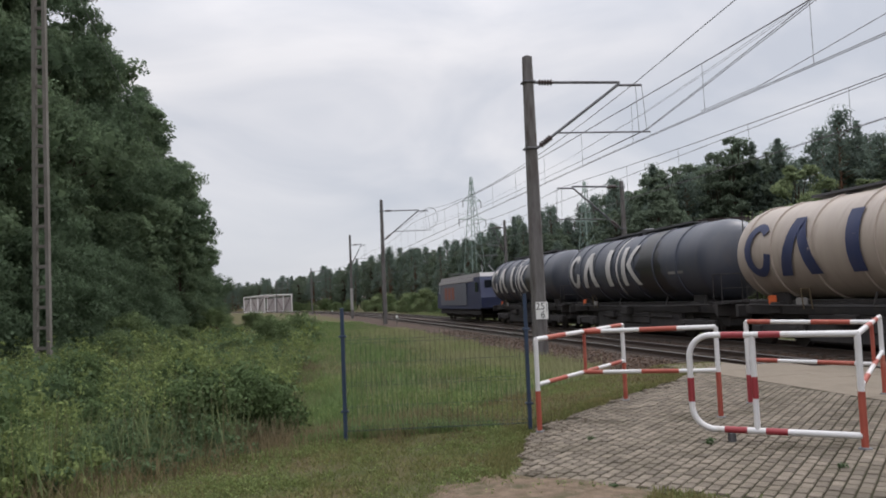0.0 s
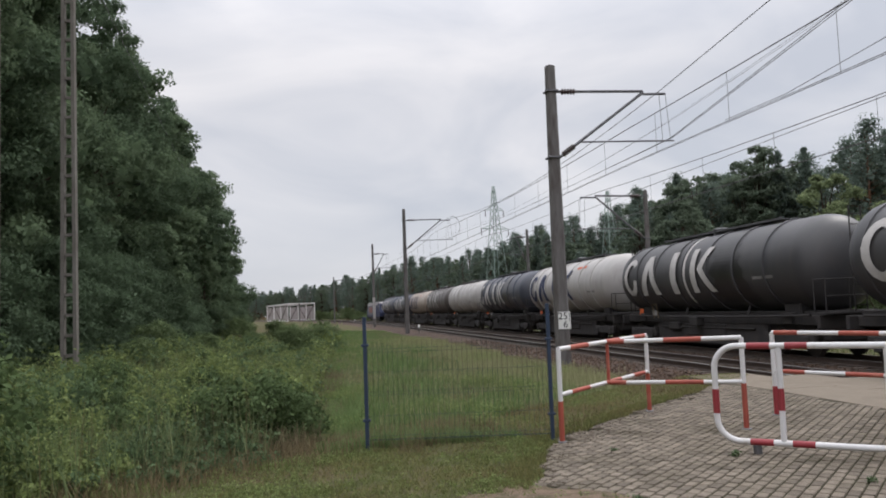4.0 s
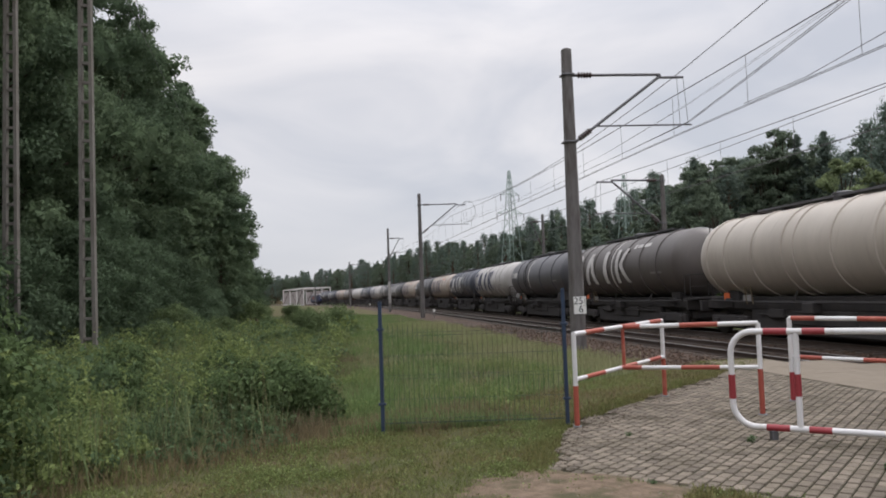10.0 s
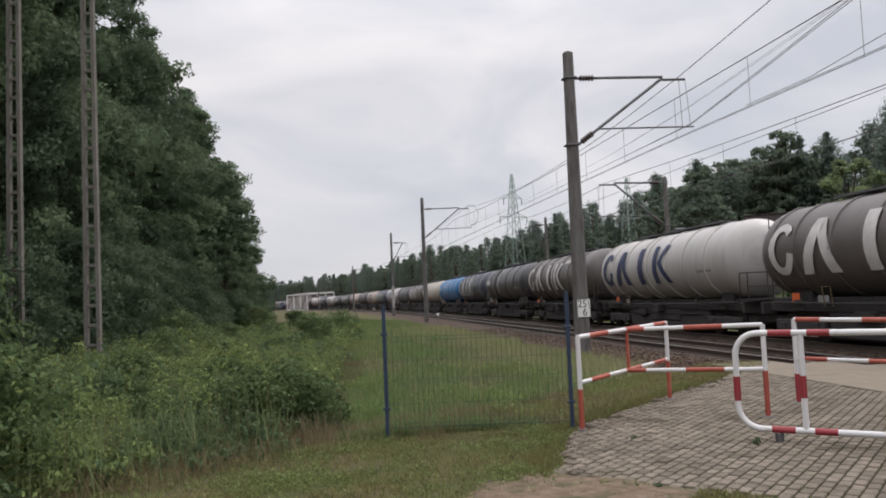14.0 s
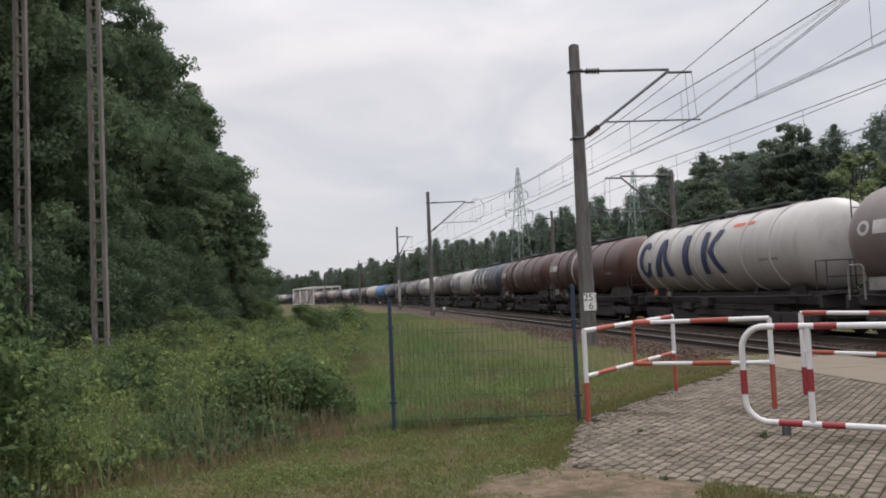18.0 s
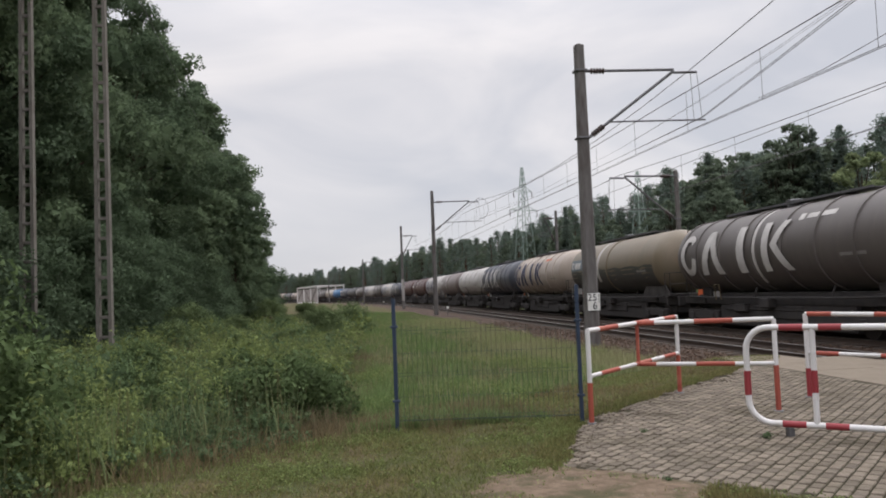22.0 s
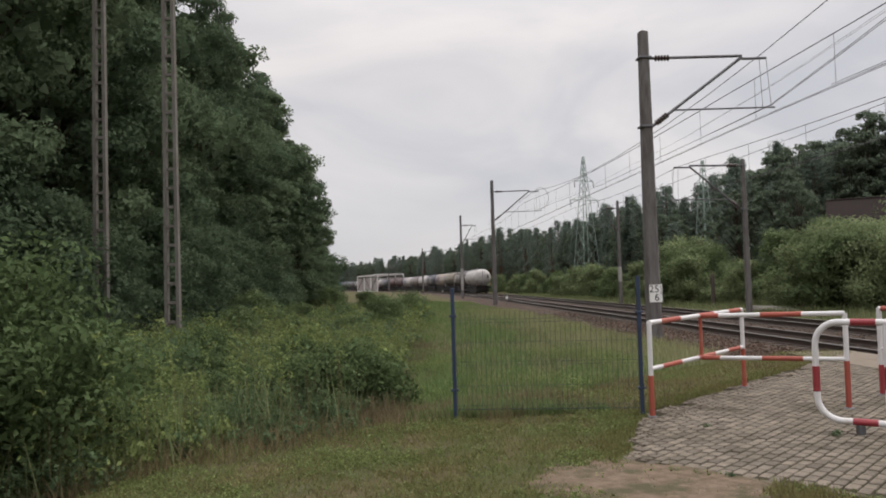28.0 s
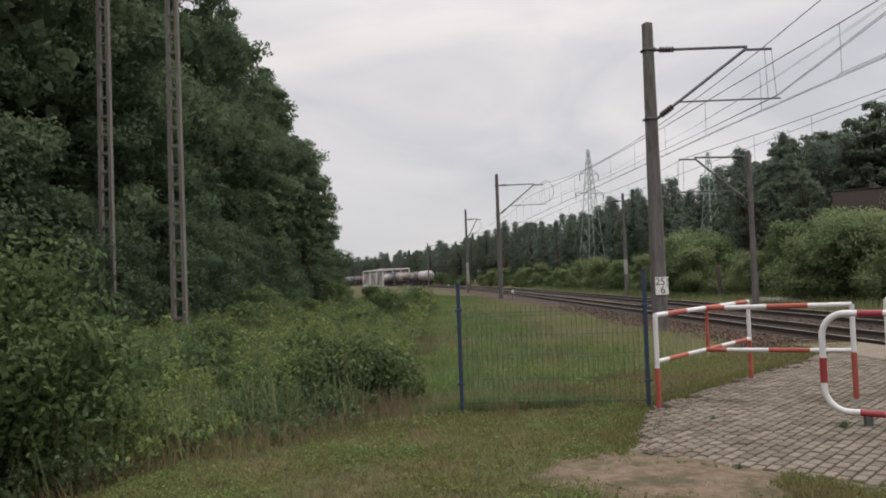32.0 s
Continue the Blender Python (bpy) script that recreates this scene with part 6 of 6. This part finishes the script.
def make_grass():
    def wild(x, y):
        """How thickly the tall growth of the ditch stands."""
        xs = x + bend(y)
        e = y - shelf_edge(x) + 0.35 + 0.9 * noise.noise((x * 0.8, y * 0.8, 12))
        if e < 0 or xs > min(1.2, -0.7 + 0.055 * (y - 10)) + 0.5 * noise.noise((x, y * 0.4, 2)):
            return 0.0
        return min(1.0, 0.14 + 0.30 * e)
    p = scatter(46000, -10, 2, 5.0, 60, wild, 1.7)
    v = blades(p, 0.66, 0.006, 0.6)
    solid("tall_grass", quads_mesh("tall_grass", v, len(v) // 4), M_GRASS, "tall unmown green grass in the ditch", "grass", kind="stuff")
    p = scatter(9000, -10, 2, 5.0, 50, wild, 1.5)
    v = blades(p, 0.78, 0.004)
    solid("seeding_grass", quads_mesh("seeding_grass", v, len(v) // 4), M_GRASS_DRY, "pale seeding grass stalks in the ditch", "grass", kind="stuff")
    # leafy weeds
    for name, n, y0, y1, per, leaf in (("weeds", 6200, 5.5, 17.5, 42, 0.056), ("weeds", 3800, 17.0, 62, 22, 0.125)):
        p = scatter(n, -10, 1.0, y0, y1, lambda x, y: wild(x, y) * (0.35 + 0.65 * ramp(noise.noise((x * 0.45, y * 0.3, 1)), -0.3, 0.2)), 1.3)
        cl, cl2 = [], []
        for q in p:
            fresh = noise.noise((q[0] * 0.42 + 9, q[1] * 0.30, 3)) + rng.uniform(-0.22, 0.22)
            big = 0.85 + 1.7 * max(0.0, noise.noise((q[0] * 0.5, q[1] * 0.4, 9)))
            big *= 0.35 + 0.65 * ramp(q[1] - shelf_edge(q[0]), -0.2, 2.6)
            (cl2 if fresh > 0.04 else cl).append((Vector(q) + Vector((0, 0, rng.uniform(0.10, 0.62) * big)), rng.uniform(0.15, 0.30) * big * (1.0 + 0.02 * q[1])))
        for cs, mt, lab in ((cl, M_WEED, "dark leafy nettles in the ditch"), (cl2, M_WEED_LIGHT, "fresh light green leafy weeds in the ditch")):
            v, nv = clump_leaves(cs, per, leaf, core=5, dense=0.30)
            solid(name, quads_mesh("weeds", v, len(v) // 4, nv), mt, lab, "weeds", kind="stuff")
    # single taller plants that stand up out of the weeds
    p = scatter(420, -9, 0.6, 7.0, 34, wild, 1.4)
    cl = []
    for q in p:
        hh = rng.uniform(0.45, 1.15)
        a = rng.uniform(0, 6.283)
        for k in range(5):
            f = (k + 1) / 5
            cl.append((Vector(q) + Vector((0.16 * f * math.cos(a) + rng.uniform(-.05, .05), 0.16 * f * math.sin(a) + rng.uniform(-.05, .05), 0.3 + hh * f)), 0.15 - 0.09 * f))
    v, nv = clump_leaves(cl, 14, 0.065, aspect=0.4)
    solid("tall_weeds", quads_mesh("tall_weeds", v, len(v) // 4, nv), M_WEED_LIGHT, "tall leafy stems standing out of the ditch weeds", "weeds", kind="stuff")
    # short turf of the shelf
    turf = lambda x, y: 0.06 if in_sand(x, y) else (0.5 if lawn(x, y) else 0.0) if (y > shelf_edge(x) + 0.6 or paved(x, y)) else 0.40 + 0.60 * ramp(noise.noise((x * 0.9, y * 0.9, 7)) + 0.5 * noise.noise((x * 3.1, y * 3.1, 9)), -0.3, 0.3)
    p = scatter(120000, -6, 9.4, 3.2, 20, turf, 1.2)
    v = blades(p, 0.036, 0.005, 1.4)
    solid("turf", quads_mesh("turf", v, len(v) // 4), M_TURF, "short patchy trodden turf", "grass", kind="stuff")
    p = scatter(26000, -7, 9.5, -6, 3.3, lambda x, y: 0.4 + 0.6 * ramp(noise.noise((x * 0.9, y * 0.9, 7)), -0.25, 0.25))
    v = blades(p, 0.036, 0.006, 1.4)
    solid("turf", quads_mesh("turf", v, len(v) // 4), M_TURF, "short patchy trodden turf", "grass", kind="stuff")
    # grass creeping over the paving's ragged edge and along its kerb, weeds in its joints
    def fringe(x, y):
        d = left_edge(x, y)
        u = (Vector((x, y, 0)) - CORNER).dot(E1)
        if -0.30 < d < 0.04 + 0.14 * noise.noise((x * 1.3, y * 1.3, 17)) and u > -0.1:
            return 0.8
        return 0.8 * ramp(noise.noise((x * 1.1, y * 1.1, 19)), 0.0, 0.3) if -0.55 < u < 0.09 and x > 2.6 and not in_sand(x, y) else 0.0
    p = scatter(11000, 1.6, 9.0, 3.2, 14.5, fringe)
    p[:, 2] = np.maximum(p[:, 2], 0.0)
    v = blades(p, 0.05, 0.0045, 0.9)
    solid("edge_grass", quads_mesh("edge_grass", v, len(v) // 4), M_TURF, "grass creeping over the paving's edge", "grass", kind="stuff")
    weed = None
    for x, y, sc in ((4.35, 7.85, 0.8), (4.81, 6.38, 0.6), (2.66, 6.44, 0.5), (3.3, 8.6, 0.5), (5.3, 8.3, 0.5)):
        if weed is None:
            weed = thing("weed", Matrix.Identity(4), "small green weed growing in a paving joint", "weed", "weeds in the paving")
            vv, nn = clump_leaves([(Vector((rng.uniform(-.05, .05), rng.uniform(-.05, .05), rng.uniform(0.01, 0.06))), rng.uniform(0.03, 0.06)) for _ in range(9)], 12, 0.035)
            part("leaf_rosette", quads_mesh("leaf_rosette", vv, len(vv) // 4, nn), M_WEED, weed)
        plant(weed, x, y, sc, z=0.0)
    # clover and plantain in the turf
    p = scatter(5200, -5, 9.4, 3.4, 16, lambda x, y: (0.15 if lawn(x, y) else 1.0) * turf(x, y) * (0.12 + 0.88 * ramp(noise.noise((x * 0.7, y * 0.7, 21)), -0.05, 0.35)), 1.1)
    v, nv = clump_leaves([(Vector(q) + Vector((0, 0, 0.018)), rng.uniform(0.04, 0.09)) for q in p], 14, 0.021, aspect=0.7)
    v[:, 2] = np.maximum(v[:, 2], -0.9)
    solid("clover", quads_mesh("clover", v, len(v) // 4, nv), M_WEED_LIGHT, "low green clover in the turf", "clover", kind="stuff")
    # dry brownish grass along the ditch edge
    p = scatter(10000, -6, 2.5, 5.0, 20, lambda x, y: 1.0 if -0.5 < y - shelf_edge(x) + 0.9 * noise.noise((x * 1.3, y * 1.3, 8)) < 2.8 and not paved(x, y) else 0.0, 1.2)
    v = blades(p, 0.21, 0.004, 1.1)
    solid("dry_grass", quads_mesh("dry_grass", v, len(v) // 4), M_GRASS_DRY, "dry brownish grass along the ditch edge", "grass", kind="stuff")
    # reddish dry stalks on the ditch's slope below the fence
    p = scatter(9000, -3.2, 1.4, 10.0, 34, lambda x, y: ramp(1.3 - abs(x + bend(y) + 0.9 - 0.03 * (y - 10)) - 0.8 * noise.noise((x * 0.9, y * 0.4, 26)), 0.0, 0.9) if y > shelf_edge(x) + 0.2 else 0.0, 1.5)
    v = blades(p, 0.34, 0.0045, 0.8)
    solid("dry_stalks", quads_mesh("dry_stalks", v, len(v) // 4), M_STALK, "reddish brown dry stalks on the ditch slope", "grass", kind="stuff")
    # the bank of the line
    def bank(x, y):
        xs = x + bend(y)
        if xs < 0.0 or xs > 8.0 + 0.5 * noise.noise((x * 0.8, y * 0.3, 41)) + (1.2 if rng.random() < 0.02 else 0.0) or y < 9.9 or paved(x, y) or lawn(x, y):
            return 0.0
        return 1.0
    p = scatter(95000, -3, 10, 9.9, 90, bank, 1.8)
    lush = np.array([noise.noise((q[0] * 0.45, q[1] * 0.22, 61)) + 0.5 * noise.noise((q[0] * 1.4, q[1] * 0.7, 62)) - 0.10 * (q[0] + bend(q[1]) - 5.0) for q in p])
    tuft = (0.10 + 0.20 * np.clip(lush + 0.15, 0, 1))[:, None]
    tuft *= np.array([0.55 + 0.45 * ramp(q[1], 10.5, 15.0) for q in p])[:, None]
    pick = lush + npr.normal(0, 0.12, len(p)) > 0.05
    for sel, mt, lab in ((pick, M_GRASS_LUSH, "lush green grass tufts on the railway bank"), (~pick, M_GRASS, "yellowish green grass on the railway bank")):
        v = blades(p[sel], tuft[sel], 0.007, 0.9)
        solid("bank_grass", quads_mesh("bank_grass", v, len(v) // 4), mt, lab, "grass", kind="stuff")
    p = scatter(1500, -1, 9, 11, 60, lambda x, y: bank(x, y) * ramp(noise.noise((x * 0.5, y * 0.35, 31)), 0.05, 0.4), 1.6)
    v, nv = clump_leaves([(Vector(q) + Vector((0, 0, rng.uniform(0.03, 0.16))), rng.uniform(0.10, 0.22) * (1 + 0.015 * q[1])) for q in p], 34, 0.042)
    solid("bank_weeds", quads_mesh("bank_weeds", v, len(v) // 4, nv), M_WEED_LIGHT, "low leafy weeds on the railway bank", "weeds", kind="stuff")
    p = scatter(21000, 1, 10, 14, 56, lambda x, y: bank(x, y) * (0.06 + 0.94 * ramp(x + bend(y) - 5.6 - 2.4 * noise.noise((x * 0.5, y * 0.25, 6)) - 1.2 * noise.noise((x * 1.7, y * 0.8, 16)), -1.6, 1.6)), 1.5)
    v = blades(p, 0.32, 0.007, 0.5)
    solid("bank_seed_grass", quads_mesh("bank_seed_grass", v, len(v) // 4), M_GRASS_PALE, "pale yellow-green seeding grass on the railway bank", "grass", kind="stuff")
    # patches of dead brown grass on the bank and in the turf
    p = scatter(17000, -4, 9, 4.2, 34, lambda x, y: ramp(noise.noise((x * 0.7, y * 0.45, 51)) + 0.5 * noise.noise((x * 2.3, y * 2.3, 52)), -0.05, 0.3) if (bank(x, y) or lawn(x, y) or turf(x, y) > 0.3) else 0.0, 1.2)
    v = blades(p, np.where(p[:, 1:2] < 9.6, 0.045, 0.10), 0.005, 1.3)
    solid("dead_grass", quads_mesh("dead_grass", v, len(v) // 4), M_GRASS_DRY, "patches of dead brown grass", "grass", kind="stuff")
    verge = lambda x, y: 1.0 if 19.5 < x + bend(y) < 27 else 0.0
    p = scatter(16000, 8, 28, 18, 130, verge, 1.3)
    v = blades(p, 0.5, 0.012, 0.5)
    solid("verge_grass", quads_mesh("verge_grass", v, len(v) // 4), M_GRASS, "green rough grass on the far verge", "grass", kind="stuff")


make_woods()
make_shrubs()
make_grass()

# ---- trodden sand, kerb and the block paving ----
def make_paving():
    bed = Mb().add([(1.80, 7.15, -0.006), (3.0, 6.06, -0.006), (4.9, 4.35, -0.006), (10.2, -0.9, -0.006), (10.2, 0.55, -0.006), (8.12, 0.55, -0.006), (8.12, 14.86, -0.006), (2.95, 9.74, -0.006), (2.22, 7.95, -0.006)],
                   [tuple(range(9))])
    pav = solid("pavement", bed, M_JOINT, "grey concrete block paving with mossy joints", "paving", kind="structure")
    w, l, g = 0.108, 0.182, 0.017
    me = Mb().box((0, 0, -0.030), (w - g, l - 0.030, 0.06), None, 0.006).mesh("block")
    me.materials.append(M_PAVER)
    rest = Mb()
    spots = []
    for i in range(-18, 84):
        for j in range(-1, 62):
            v = 0.10 + w * (i + 0.5)
            u = l * (j + (0.5 if i % 2 else 0.0)) + 0.16
            p = CORNER + E1 * u + E2 * v
            if u < 0.14 or p.x > 8.02 or p.x > 0.95 * p.y + 0.5 or left_edge(p.x, p.y) < -0.02:
                continue
            d = left_edge(p.x, p.y)
            if d < 0.22 and noise.noise((p.x * 4.0, p.y * 4.0, 77)) > 0.10 + 1.6 * d:
                continue
            spots.append(p)
    spots.sort(key=lambda p: p.length)
    turn = math.degrees(math.atan2(E1.y, E1.x)) - 90
    for k, p in enumerate(spots):
        dz = rng.uniform(-0.004, 0.003) + 0.006
        m = pose(p.x, p.y, dz, rng.uniform(-0.8, 0.8), rng.uniform(-0.8, 0.8), turn + rng.uniform(-1.2, 1.2))
        if k < 300:
            ob = new("block", me)
            ob.parent = pav
            ob.matrix_basis = m
        else:
            rest.box((0, 0, -0.030), (w - g, l - 0.030, 0.06), m, 0.006)
    tagged(part("block_field", rest, M_PAVER_I, pav, "grey concrete blocks"), kind="stuff")
    # flush kerb of the near edge
    for k in range(1, 9):
        p = CORNER + E2 * (0.15 + 0.76 * (k + 0.5)) + E1 * 0.06
        ob = part("kerb_stone", Mb().box((0, 0, -0.068), (0.75, 0.10, 0.14), None, 0.012), M_KERB, pav, "worn grey flush kerb stone")
        ob.matrix_basis = pose(p.x, p.y, rng.uniform(-0.004, 0.004), rng.uniform(-1, 1), rng.uniform(-0.5, 0.5), math.degrees(math.atan2(E2.y, E2.x)))


def make_sand():
    """The bare trodden patch at the paving's corner."""
    mb = Mb()
    n = 72
    c = Vector((1.98, 6.40, 0))
    mb.v.append((c.x, c.y, 0.012))
    for f, z in ((0.55, 0.014), (0.82, 0.011), (1.0, -0.016)):
        for i in range(n):
            a = 2 * math.pi * i / n
            r = f * (1.0 + 0.30 * noise.noise((math.cos(a) * 2, math.sin(a) * 2, 5)) + 0.26 * noise.noise((math.cos(a) * 7, math.sin(a) * 7, 8)))
            p = c + E2 * (1.05 * r * math.cos(a)) + E1 * (0.85 * r * math.sin(a))
            # the sand laps a little over the first blocks
            over = (p - CORNER).dot(E1) - (0.10 + 0.16 * noise.noise((p.x * 3.0, p.y * 3.0, 18)))
            if over > 0 and (p - CORNER).dot(E2) > 0:
                p = p - E1 * over
            mb.v.append((p.x, p.y, z))
    mb.f = [(0, 1 + i, 1 + (i + 1) % n) for i in range(n)]
    for j in range(2):
        mb.f += [(1 + j * n + i, 1 + (j + 1) * n + i, 1 + (j + 1) * n + (i + 1) % n, 1 + j * n + (i + 1) % n) for i in range(n)]
    solid("sand_patch", mb, M_DIRT, "bare trodden sandy patch beside the paving", "sand", kind="structure", smooth=60)
    st = Mb()
    for i in range(260):
        a, r = rng.uniform(0, 6.283), math.sqrt(rng.random())
        p = c + E2 * (0.95 * r * math.cos(a)) + E1 * (0.7 * r * math.sin(a))
        if (p - CORNER).dot(E1) > -0.03:
            continue
        s = 0.005 + 0.024 * rng.random() ** 3
        st.box((0, 0, 0), (s, s * 1.3, s * 0.7), pose(p.x, p.y, 0.006, rng.uniform(0, 40), rng.uniform(0, 40), rng.uniform(0, 180)), s * 0.2)
    solid("pebbles", st, M_SLAB, "small pale pebbles on the sand", "pebbles", kind="stuff")


def make_crumbs():
    """Soil and litter trodden onto the blocks along the grassy edge."""
    mb = Mb()
    while len(mb.f) < 26 * 1100:
        x, y = rng.uniform(1.9, 7.6), rng.uniform(7.0, 13.6)
        d = left_edge(x, y)
        reach = 0.30 + 0.45 * max(0.0, noise.noise((x * 0.9, y * 0.9, 71)))
        reach += 0.75 * max(0.0, 1 - math.hypot(x - 3.55, y - 9.75) / 0.9)
        if d < 0.0 or d > reach or rng.random() > 1.0 - d / reach or (Vector((x, y, 0)) - CORNER).dot(E1) < 0.1:
            continue
        s = 0.006 + 0.012 * rng.random() ** 2
        mb.box((0, 0, 0), (s, s * rng.uniform(0.8, 1.8), s * 0.5), pose(x, y, 0.009, rng.uniform(-20, 20), rng.uniform(-20, 20), rng.uniform(0, 180)), s * 0.15)
    solid("soil_crumbs", mb, M_CRUMB, "dark soil crumbs and litter on the paving's edge", "soil", kind="stuff")


M_CRUMB = mat("dark_soil", (0.098, 0.078, 0.058), 0.95, second=(0.060, 0.050, 0.036), scale=6, amount=0.7, spec=0.1)
make_crumbs()
make_paving()
make_sand()


def motions():
    for ob, s in VEHICLES:
        walk(ob, [(t, vehicle_pose(s + SPEED * t)) for t in range(0, 33, 2)])


motions()
